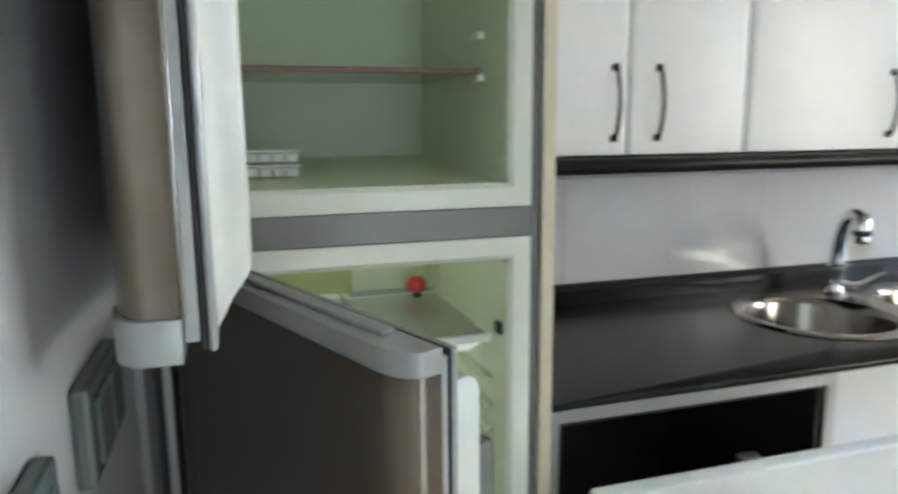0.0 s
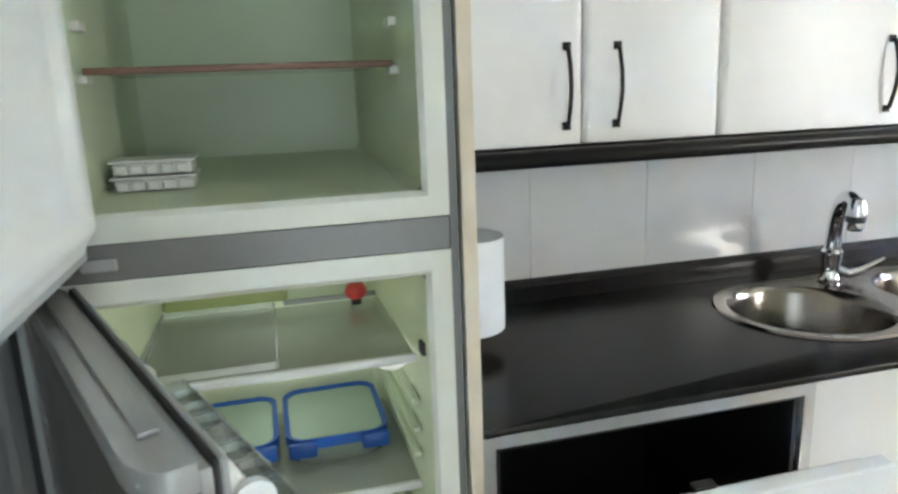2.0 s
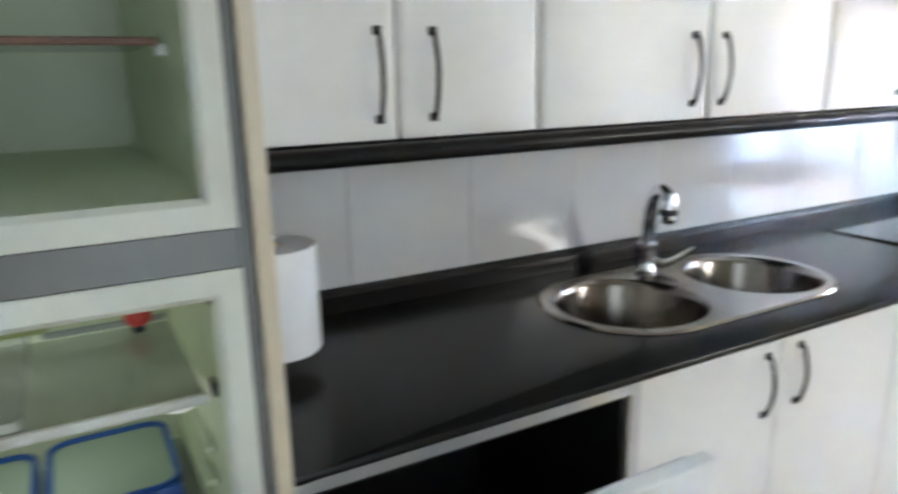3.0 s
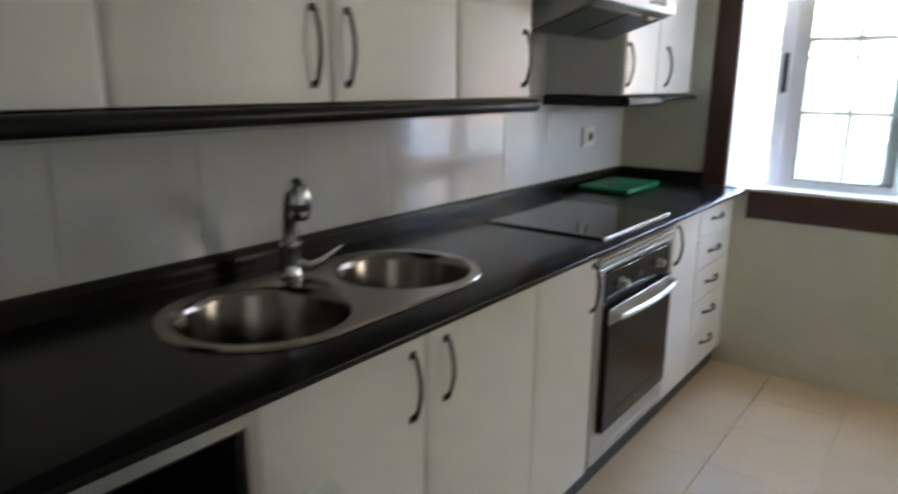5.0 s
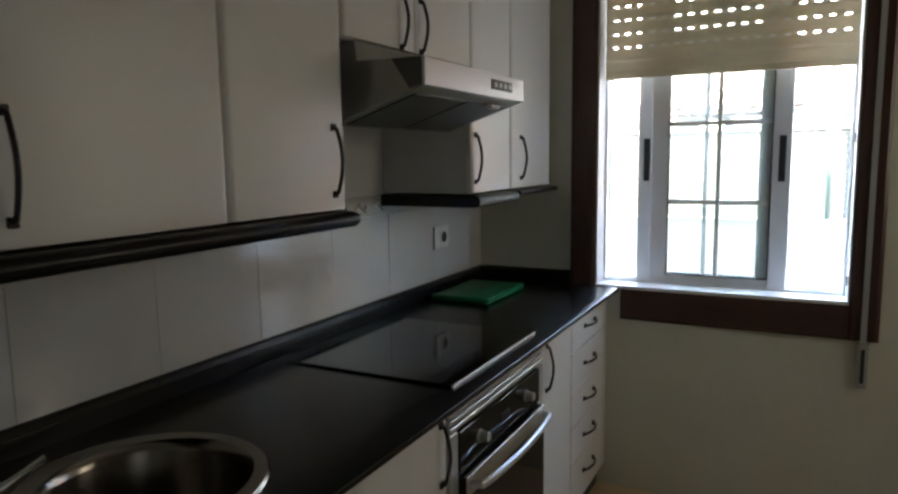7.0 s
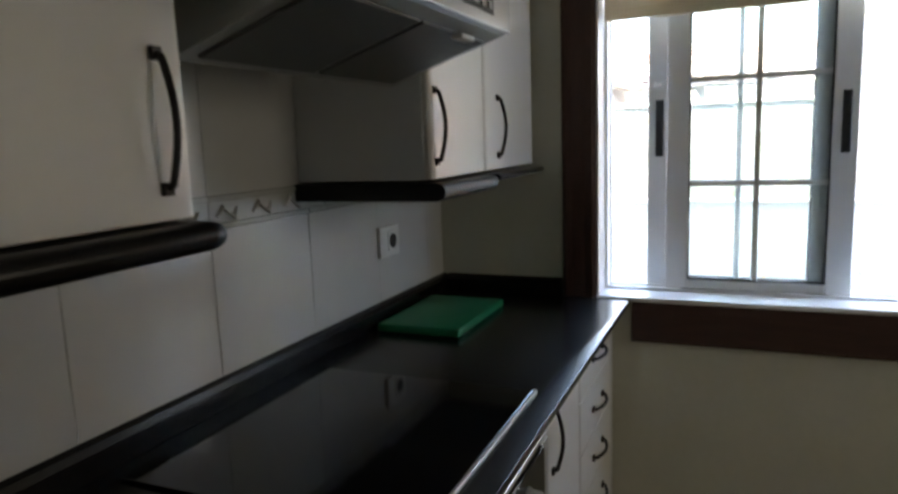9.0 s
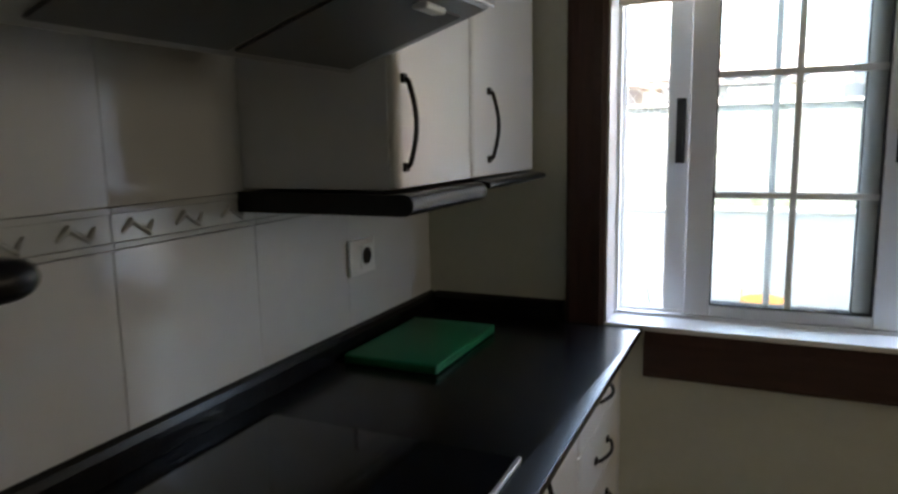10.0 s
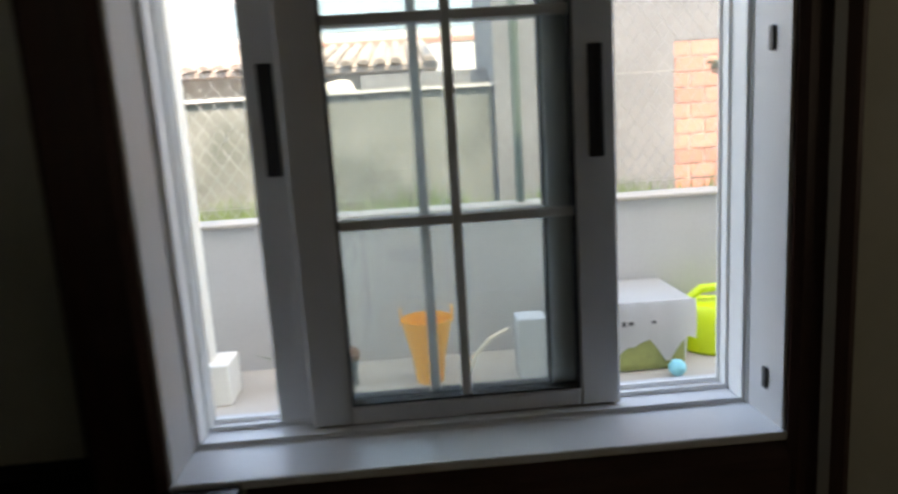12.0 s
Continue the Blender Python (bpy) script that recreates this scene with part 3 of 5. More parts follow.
def door(parent, x0, x1, z0, z1, yf, name="door", label="white laminate door"):
    """Post-formed front: wide soft rounding on both upright edges, lightly eased top and bottom."""
    g, r, d, n = 0.0015, 0.016, 0.013, 6
    a, b = x0 + g, x1 - g
    prof = [(a, yf + 0.019)]
    prof += [(a + r - r * math.cos(math.pi / 2 * k / n), yf + d - d * math.sin(math.pi / 2 * k / n)) for k in range(n + 1)]
    prof += [(b - r + r * math.sin(math.pi / 2 * k / n), yf + d - d * math.cos(math.pi / 2 * k / n)) for k in range(n + 1)]
    prof += [(b, yf + 0.019)]
    bm = bmesh.new()
    rings = []
    for z, e in ((z0, 0.0025), (z0 + 0.002, 0.0), (z1 - 0.002, 0.0), (z1, 0.0025)):
        rings.append([bm.verts.new((min(max(x, a + e), b - e), min(y + e, yf + 0.019), z)) for x, y in prof])
    m = len(prof)
    for p, q in zip(rings, rings[1:]):
        for i in range(m):
            bm.faces.new((p[i], p[(i + 1) % m], q[(i + 1) % m], q[i]))
    bm.faces.new(rings[0][::-1])
    bm.faces.new(rings[-1])
    return part(name, bm, LAMINATE, parent, label, True)


u = thing("base_cabinet", "white two-door base cabinet under the sink with black bow handles", "cabinet", group="base cabinets")
base_carcass(u, 0.655, 1.528)
d = door(u, 0.655, 1.083, 0.165, 0.872, DF)
bow_handle(d, 1.034, DF, 0.692, 0.828)
d = door(u, 1.083, 1.528, 0.165, 0.872, DF)
bow_handle(d, 1.143, DF, 0.698, 0.832)
u = thing("base_cabinet", "narrow white single-door base cabinet beside the oven", "cabinet", group="base cabinets")
base_carcass(u, 1.528, 1.882)
d = door(u, 1.528, 1.882, 0.165, 0.872, DF)
bow_handle(d, 1.845, DF, 0.705, 0.842)
u = thing("base_cabinet", "narrow white single-door base cabinet between oven and drawers", "cabinet", group="base cabinets")
base_carcass(u, 2.502, 2.812)
d = door(u, 2.502, 2.812, 0.165, 0.872, DF)
bow_handle(d, 2.545, DF, 0.702, 0.842)
u = thing("drawer_unit", "white unit of five drawers with black bow handles", "drawers")
base_carcass(u, 2.812, 3.240)
zs = [0.165, 0.330, 0.470, 0.606, 0.744, 0.872]
for za, zb, hz in zip(zs, zs[1:], (0.262, 0.401, 0.538, 0.674, 0.812)):
    d = door(u, 2.812, 3.240, za + 0.0015, zb - 0.0015, DF, "drawer", "white laminate drawer front")
    bow_handle(d, 2.965, DF, hz, hz + 0.125, True)
part("filler", box(3.2415, 3.298, -0.556, -0.541, 0.15, 0.885), CARCASS, u, "white filler strip")
part("plinth", box(3.2415, 3.298, -0.525, -0.51, FLZ, 0.148), DARKPL, u, "dark recessed plinth")

# built-in oven
ov = thing("built_in_oven", "built-in oven with aluminium frame and dark glass door", "oven")
O0, O1 = 1.884, 2.500
part("housing", box(O0 + 0.02, O1 - 0.02, -0.55, -0.02, 0.16, 0.884), DARKPL, ov)
bm = box(O0, O0 + 0.040, DF - 0.004, DF + 0.016, 0.205, 0.800, 0.002, 1)
addbox(bm, O1 - 0.040, O1, DF - 0.004, DF + 0.016, 0.205, 0.800, 0.002, 1)
addbox(bm, O0 + 0.04, O1 - 0.04, DF - 0.004, DF + 0.016, 0.205, 0.275, 0.002, 1)
part("frame", bm, ALUOVEN, ov, "satin aluminium frame")
for k in range(4):
    part("vent_slat", box(O0, O1, DF - 0.006, DF + 0.01, 0.806 + 0.0180 * k, 0.818 + 0.0180 * k, 0.002, 1), ALUOVEN, ov, "aluminium vent slat")
part("lower_vent", box(O0, O1, DF - 0.004, DF + 0.012, 0.168, 0.199, 0.003, 1), ALUOVEN, ov, "aluminium lower vent strip")
part("control_panel", box(O0 + 0.041, O1 - 0.041, DF - 0.008, DF + 0.01, 0.697, 0.797, 0.002, 1), OVENGLASS, ov, "black glass control panel")
for kx in (2.032, 2.345):
    kn = part("knob", tube([(kx, DF - 0.008, 0.75), (kx, DF - 0.012, 0.75), (kx, DF - 0.013, 0.75), (kx, DF - 0.033, 0.75), (kx, DF - 0.035, 0.75)],
                           [0.017, 0.017, 0.0135, 0.012, 0.010], 20), ALUOVEN, ov, "satin aluminium knob", True)
part("display", box(2.165, 2.225, DF - 0.0095, DF - 0.0075, 0.735, 0.757), DARKPL, ov, "small dark timer display")
dr = part("oven_door", box(O0 + 0.041, O1 - 0.041, DF - 0.024, DF - 0.004, 0.277, 0.690, 0.003, 2), OVENGLASS, ov, "dark glass oven door")
part("door_trim", box(O0 + 0.041, O1 - 0.041, DF - 0.026, DF - 0.022, 0.640, 0.690, 0.0015, 1), ALUOVEN, dr, "aluminium band on the oven door")
hb = [(O0 + 0.065, DF - 0.026, 0.668), (O0 + 0.068, DF - 0.05, 0.668)] + \
     [(O0 + 0.09 + (O1 - O0 - 0.18) * k / 8, DF - 0.056 - 0.012 * math.sin(math.pi * k / 8), 0.668) for k in range(9)] + \
     [(O1 - 0.068, DF - 0.05, 0.668), (O1 - 0.065, DF - 0.026, 0.668)]
part("door_handle", tube(hb, 0.0095, 10), ALUOVEN, dr, "curved aluminium handle bar", True)

part("plinth", box(O0 + 0.001, O1 - 0.001, -0.525, -0.51, FLZ, 0.158), DARKPL, ov, "dark recessed plinth")

# dishwasher, door ajar
dw = thing("dishwasher", "white dishwasher with its door ajar and a dark empty tub", "dishwasher")
def openbox(x0, x1, y0, y1, z0, z1, t, tt=None):
    """A box open towards -y with walls of thickness t (top tt)."""
    tt = tt or t
    bm = bmesh.new()
    def ring(a, b, c, d, y):
        return [bm.verts.new(v) for v in ((a, y, c), (b, y, c), (b, y, d), (a, y, d))]
    rs = [ring(x0, x1, z0, z1, y1), ring(x0, x1, z0, z1, y0), ring(x0 + t, x1 - t, z0 + t, z1 - tt, y0), ring(x0 + t, x1 - t, z0 + t, z1 - tt, y1 - t)]
    for a, b in zip(rs, rs[1:]):
        for i in range(4):
            bm.faces.new((a[i], a[(i + 1) % 4], b[(i + 1) % 4], b[i]))
    bm.faces.new(rs[0][::-1])
    bm.faces.new(rs[-1])
    return bm
bm = openbox(0.004, 0.650, -0.585, -0.03, 0.1, 0.885, 0.024, 0.033)
part("body", bm, ALUOVEN, dw, "light grey metal body")
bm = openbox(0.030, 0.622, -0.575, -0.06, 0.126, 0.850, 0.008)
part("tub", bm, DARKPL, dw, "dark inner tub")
part("plinth", box(0.004, 0.650, -0.525, -0.51, FLZ, 0.098), DARKPL, dw)
part("spray_plate", box(0.045, 0.135, -0.50, -0.20, 0.815, 0.838, 0.004, 2), FRIDGEGREY, dw, "dull grey plate under the tub's roof", True)
dd = part("dishwasher_door", box(0.006, 0.648, -0.03, 0.0, 0.0, 0.716, 0.006, 3), WHITEPL, dw, "white front door tipped ajar", True)
dd.matrix_local = pose(0, -0.588, 0.115, 12)
part("inner_panel", box(0.03, 0.624, 0.001, 0.016, 0.02, 0.70, 0.006, 2), ALUOVEN, dd, "light grey inner panel", True)
part("latch", box(0.30, 0.34, 0.004, 0.024, 0.690, 0.712, 0.003, 1), DARKPL, dd, "small dark latch")

# ---- glass hob, board, roll, outlet ----
hob = thing("ceramic_hob", "black glass hob with thin aluminium edge on the worktop", "hob")
part("glass", box(1.924, 2.462, -0.550, -0.060, 0.9005, 0.9065, 0.002, 2), HOBGLASS, hob, "black ceramic glass")
part("front_edge", box(1.924, 2.462, -0.557, -0.5505, 0.9005, 0.908, 0.001, 1), ALUOVEN, hob, "thin aluminium edge strip")
cb = thing("cutting_board", "bright green plastic cutting board lying on the black worktop", "cutting board")
part("board", box(2.765, 3.115, -0.270, -0.040, 0.901, 0.923, 0.005, 3), GREENPL, cb, smooth=True)

roll = thing("paper_roll", "white paper roll on a holder fixed to the tall panel", "paper roll", (0.083, -0.25, 0.943))
def paper_mesh():
    bm = lathe([(0.02, 0.0), (0.077, 0.0), (0.078, 0.002), (0.078, 0.190), (0.077, 0.192), (0.02, 0.192), (0.02, 0.0)], 36)
    return bm
part("paper", paper_mesh(), PAPER, roll, "white embossed paper", True)
part("core", lathe([(0.0185, -0.001), (0.0195, -0.001), (0.0195, 0.193), (0.0185, 0.193), (0.0185, -0.001)], 20), CREAM, roll, "cardboard core", True)
part("rod", tube([(0, 0, -0.012), (0, 0, 0.21)], 0.006, 10), WHITEPL, roll, "white holder rod", True)
part("bracket", box(-0.083, 0.012, -0.012, 0.012, 0.205, 0.213, 0.002, 1), WHITEPL, roll, "white holder bracket")
part("bracket", box(-0.083, 0.012, -0.012, 0.012, -0.018, -0.010, 0.002, 1), WHITEPL, roll, "white holder bracket")


def socket(name, label, m, plate_mat, w=0.086, h=0.086, hole_x=0.0):
    s = thing(name, label, "socket")
    s.matrix_world = m
    part("plate", box(-w / 2, w / 2, -0.010, 0.0, -h / 2, h / 2, 0.003, 2), plate_mat, s)
    part("insert", box(hole_x - 0.026, hole_x + 0.026, -0.0125, -0.0095, -0.027, 0.027, 0.002, 1), plate_mat, s)
    part("cup", tube([(hole_x, -0.0135, 0), (hole_x, -0.0115, 0)], [0.020, 0.020], 20), DARKPL, s, "dark round socket cup", True)
    return s
socket("wall_socket", "white wall socket with dark round cup on the tiles", pose(2.910, -0.002, 1.119), WHITEPL, 0.112, 0.086, 0.013)
for py, pz in ((-1.01, 1.142), (-1.248, 1.139)):
    wp = thing("wall_plate", "dark grey-green switch plate on the glossy side wall", "switch", group="switch plates on the side wall")
    wp.matrix_world = pose(LEFT + 0.001, py, pz, 0, 0, 90)
    part("frame", box(-0.070, 0.070, -0.014, 0.0, -0.041, 0.041, 0.004, 2), PLATEGREY, wp)
    part("rocker", box(-0.055, -0.002, -0.018, -0.0135, -0.028, 0.028, 0.002, 1), PLATEGREY, wp, "grey rocker")
    part("rocker", box(0.002, 0.055, -0.018, -0.0135, -0.028, 0.028, 0.002, 1), PLATEGREY, wp, "grey rocker")

# ---- wall cabinets ----
UF, UZ0, UZ1 = -0.328, 1.309, 2.20
def wall_unit(x0, x1, doors, label, z0=UZ0, handles=(), hz=(1.347, 1.492)):
    c = thing("wall_cabinet", label, "cabinet", group="wall cabinets")
    part("body", box(x0 + 0.0008, x1 - 0.0008, UF + 0.020, 0.010, z0, UZ1, 0.001, 1), CARCASS, c, "white cabinet box")
    for (a, b), hx in zip(doors, handles):
        d = door(c, a, b, z0 + 0.002, UZ1 - 0.002, UF)
        bow_handle(d, hx, UF, *hz)
    return c
wall_unit(0.0, 0.603, ((0.0, 0.305), (0.305, 0.603)), "white two-door wall cabinet beside the fridge panel", handles=(0.268, 0.372))
wall_unit(0.603, 1.496, ((0.603, 1.066), (1.066, 1.496)), "wide white two-door wall cabinet above the sink", handles=(1.015, 1.108))
wall_unit(1.496, 1.855, ((1.496, 1.855),), "white single-door wall cabinet beside the cooker hood", handles=(1.808,))
wall_unit(1.857, 2.518, ((1.857, 2.184), (2.184, 2.518)), "short white two-door wall cabinet above the cooker hood", 1.692, (2.105, 2.205), (1.70, 1.83))
wall_unit(2.520, 3.262, ((2.520, 2.838), (2.838, 3.262)), "white two-door wall cabinet in the window corner", handles=(2.540, 2.931))


def light_rail(x0, x1, label, zc=1.2895, h=0.0175, end0=True, end1=True):
    """Black half-round profile under the wall cabinets, bullnosed at its free end."""
    c = thing("light_rail", label, "profile")
    n = 10
    bm = bmesh.new()
    r = 0.017
    prof = [(0.012, zc - h), (0.012, zc + h)] + [(-0.344 - r * math.sin(math.pi * k / n) * 1.1, zc + h * math.cos(math.pi * k / n)) for k in range(n + 1)]
    rings = []
    steps = [(x0, 0.0)] + [(x1 - 0.03 + 0.03 * math.sin(math.pi / 2 * k / 6), 1 - math.cos(math.pi / 2 * k / 6)) for k in range(7)] if end1 else [(x0, 0), (x1, 0)]
    for x, t in steps:
        rings.append([bm.verts.new((x, (y if y > -0.1 else y + 0.02 * t), zc + (z - zc) * (1 - 0.55 * t))) for y, z in prof])
    m = len(prof)
    for a, b in zip(rings[:2], rings[1:2]):
        for i in range(m):
            bm.faces.new((a[i], a[(i + 1) % m], b[(i + 1) % m], b[i]))
    bm.faces.new(rings[0])
    cap = bmesh.new()
    rings = [[cap.verts.new(v.co) for v in rg] for rg in rings[1:]]
    for a, b in zip(rings, rings[1:]):
        for i in range(m):
            cap.faces.new((a[i], a[(i + 1) % m], b[(i + 1) % m], b[i]))
    cap.faces.new(rings[-1][::-1])
    for f in [f for f in bm.verts if not f.link_faces]:
        bm.verts.remove(f)
    part("profile", bm, BLACKTRIM, c, smooth=True)
    part("end_cap", cap, BLACKTRIM, c, "rounded end of the black profile", smooth=True)
light_rail(0.0, 1.874, "black rounded profile running under the wall cabinets")
light_rail(2.500, 2.852, "black rounded profile under the corner wall cabinet", 1.2860, 0.0185)
light_rail(2.853, 3.278, "thinner black profile under the corner cabinet beside the window", 1.2950, 0.0100)

# cooker hood
hd = thing("cooker_hood", "silver slanted cooker hood above the hob", "cooker hood")
HX0, HX1 = 1.905, 2.495
part("hood_body", prism([(-0.500, 1.640), (-0.500, 1.582), (-0.492, 1.577), (-0.255, 1.500), (-0.250, 1.600), (0.010, 1.600), (0.010, 1.688), (-0.325, 1.688), (-0.330, 1.644)], HX0, HX1), HOODMETAL, hd, "silver sheet metal body")
part("front_lip", box(HX0 - 0.003, HX1 + 0.003, -0.507, -0.499, 1.580, 1.642, 0.002, 1), ALUOVEN, hd, "light aluminium front strip")
part("side_cap", prism([(-0.500, 1.641), (-0.500, 1.583), (-0.470, 1.575), (-0.425, 1.641)], HX0 - 0.006, HX0 - 0.0032), DARKPL, hd, "dark side cap")
part("control_bar", box(2.26, 2.40, -0.5095, -0.5065, 1.600, 1.626, 0.001, 1), DARKPL, hd, "dark control bar")
for k in range(4):
    part("button", box(2.272 + 0.032 * k, 2.290 + 0.032 * k, -0.5125, -0.509, 1.606, 1.619, 0.001, 1), CAPGREY, hd, "small grey button")
sl = (1.577 - 1.500) / (0.492 - 0.255)
for xa, xb in ((HX0 + 0.03, 2.19), (2.205, HX1 - 0.03)):
    pts = [(-0.465, 1.577 - sl * 0.027), (-0.275, 1.577 - sl * 0.217)]
    part("grease_filter", prism([(pts[0][0], pts[0][1] - 0.0005), (pts[1][0], pts[1][1] - 0.0005), (pts[1][0], pts[1][1] - 0.004), (pts[0][0], pts[0][1] - 0.004)], xa, xb), FILTER, hd, "dark metal mesh grease filter")

part("lamp_lens", box(2.33, 2.39, -0.478, -0.455, 1.556, 1.566, 0.004, 2), WHITEPL, hd, "small white lamp lens")

# ---- fridge freezer ----
fr = thing("fridge_freezer", "stainless fridge freezer in its niche with both doors wide open", "fridge")
F0, F1, FY = -0.580, -0.026, -0.600
ZM0, ZM1, ZT = 1.197, 1.247, 1.80
bm = openbox(F0, F1, FY, -0.03, FLZ + 0.002, ZT, 0.012)
part("shell", bm, FRIDGEGREY, fr, "grey fridge shell")
part("divider", box(F0 + 0.0125, F1 - 0.0125, FY - 0.001, -0.05, ZM0, ZM1, 0.002, 1), FRIDGEGREY, fr, "grey bar between the compartments")
part("hinge", box(F0 + 0.05, F0 + 0.095, FY - 0.008, FY - 0.0015, 1.212, 1.228, 0.003, 2), CAPGREY, fr, "small middle hinge plate")


def compartment(name, x0, x1, z0, z1, yb, mt):
    """Open-fronted liner with thick rounded lips."""
    bm = bmesh.new()
    a = [(x0, z0), (x1, z0), (x1, z1), (x0, z1)]
    def inset(d):
        return [(x0 + d, z0 + d), (x1 - d, z0 + d), (x1 - d, z1 - d), (x0 + d, z1 - d)]
    loops = [(a, FY), (inset(0.004), FY - 0.002), (inset(0.030), FY), (inset(0.038), FY + 0.008), (inset(0.046), FY + 0.12), (inset(0.055), yb - 0.02), (inset(0.068), yb)]
    def sleeve(b, lps):
        rings = [[b.verts.new((x, y, z)) for x, z in lp] for lp, y in lps]
        for r1, r2 in zip(rings, rings[1:]):
            for i in range(4):
                b.faces.new((r1[i], r1[(i + 1) % 4], r2[(i + 1) % 4], r2[i]))
        return rings
    lip = bmesh.new()
    sleeve(lip, loops[:4])
    bm.faces.new(sleeve(bm, loops[3:])[-1])
    part("lip", lip, LIP, fr, "creamy white rim of the compartment", True)
    corner = [e for e in bm.edges if abs(e.verts[0].co.y - e.verts[1].co.y) > 1e-4 and min(e.verts[0].co.y, e.verts[1].co.y) > FY - 0.001]
    bmesh.ops.bevel(bm, geom=corner, offset=0.010, segments=3, affect="EDGES", profile=0.5)
    return part(name, bm, mt, fr, "pale green-white plastic liner", True)
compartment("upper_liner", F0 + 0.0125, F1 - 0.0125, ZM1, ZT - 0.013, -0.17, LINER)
compartment("lower_liner", F0 + 0.0125, F1 - 0.0125, 0.10, ZM0, -0.17, LINERLIT)
ush = part("upper_shelf", box(F0 + 0.068, F1 - 0.068, -0.50, -0.185, 1.463, 1.467, 0.001, 1), SHELFGLASS, fr, "clear shelf with a brown front edge")
part("edge", box(F0 + 0.066, F1 - 0.066, -0.506, -0.500, 1.460, 1.470, 0.002, 1), SHELFROD, ush, "brown shelf edge")
for sx in (F0 + 0.056, F1 - 0.070):
    for sz in (1.456, 1.525, 1.60):
        part("shelf_stud", box(sx, sx + 0.014, -0.50, -0.46, sz - 0.007, sz + 0.007, 0.003, 2), WHITEPL, fr, "white shelf stud", True)
lsh = part("lower_shelf", box(F0 + 0.062, F1 - 0.062, -0.535, -0.20, 1.010, 1.015, 0.001, 1), SHELFGLASS, fr, "green-tinted glass shelf")
part("edge", box(F0 + 0.060, F1 - 0.060, -0.545, -0.535, 1.004, 1.019, 0.003, 2), WHITEPL, lsh, "white shelf edge")
part("back_rail", box(F0 + 0.30, F1 - 0.07, -0.20, -0.193, 1.016, 1.027, 0.002, 1), CAPGREY, lsh, "grey back rail")
lsh = part("lower_shelf", box(F0 + 0.062, F1 - 0.062, -0.535, -0.20, 0.786, 0.791, 0.001, 1), SHELFGLASS, fr, "green-tinted glass shelf")
part("edge", box(F0 + 0.060, F1 - 0.060, -0.545, -0.535, 0.781, 0.795, 0.003, 2), WHITEPL, lsh, "white shelf edge")
part("drawer_bin", box(F0 + 0.075, F1 - 0.075, -0.53, -0.22, 0.20, 0.40, 0.01, 2), CLEARPLASTIC, fr, "clear vegetable drawer")
part("cold_panel", box(F0 + 0.075, F0 + 0.31, -0.190, -0.170, 1.022, 1.126, 0.008, 3), YELLOWED, fr, "yellowed raised panel in the back wall", True)
for rz in (0.935, 0.885, 0.84, 0.70, 0.62):
    part("shelf_runner", box(F1 - 0.072, F1 - 0.058, -0.54, -0.24, rz - 0.005, rz + 0.005, 0.003, 2), LINER, fr, smooth=True)
lh = part("lamp_cover", lathe([(0.0, 0.0), (0.020, 0.004), (0.035, 0.016), (0.040, 0.030)], 20), LAMPCOVER, fr, "white rounded lamp cover", True)
lh.matrix_local = pose(F1 - 0.088, -0.46, 0.965, 0, 0, 0)
fl_ = bpy.data.lights.new("fridge_lamp", "POINT")
fl_.energy, fl_.shadow_soft_size, fl_.color = 0.0012, 0.12, (0.97, 1.0, 0.90)
new("fridge_lamp", fl_).location = (F1 - 0.280, -0.36, 0.960)
part("door_switch", box(F1 - 0.058, F1 - 0.046, -0.575, -0.550, 1.024, 1.045, 0.002, 1), DARKPL, fr, "small dark door switch")


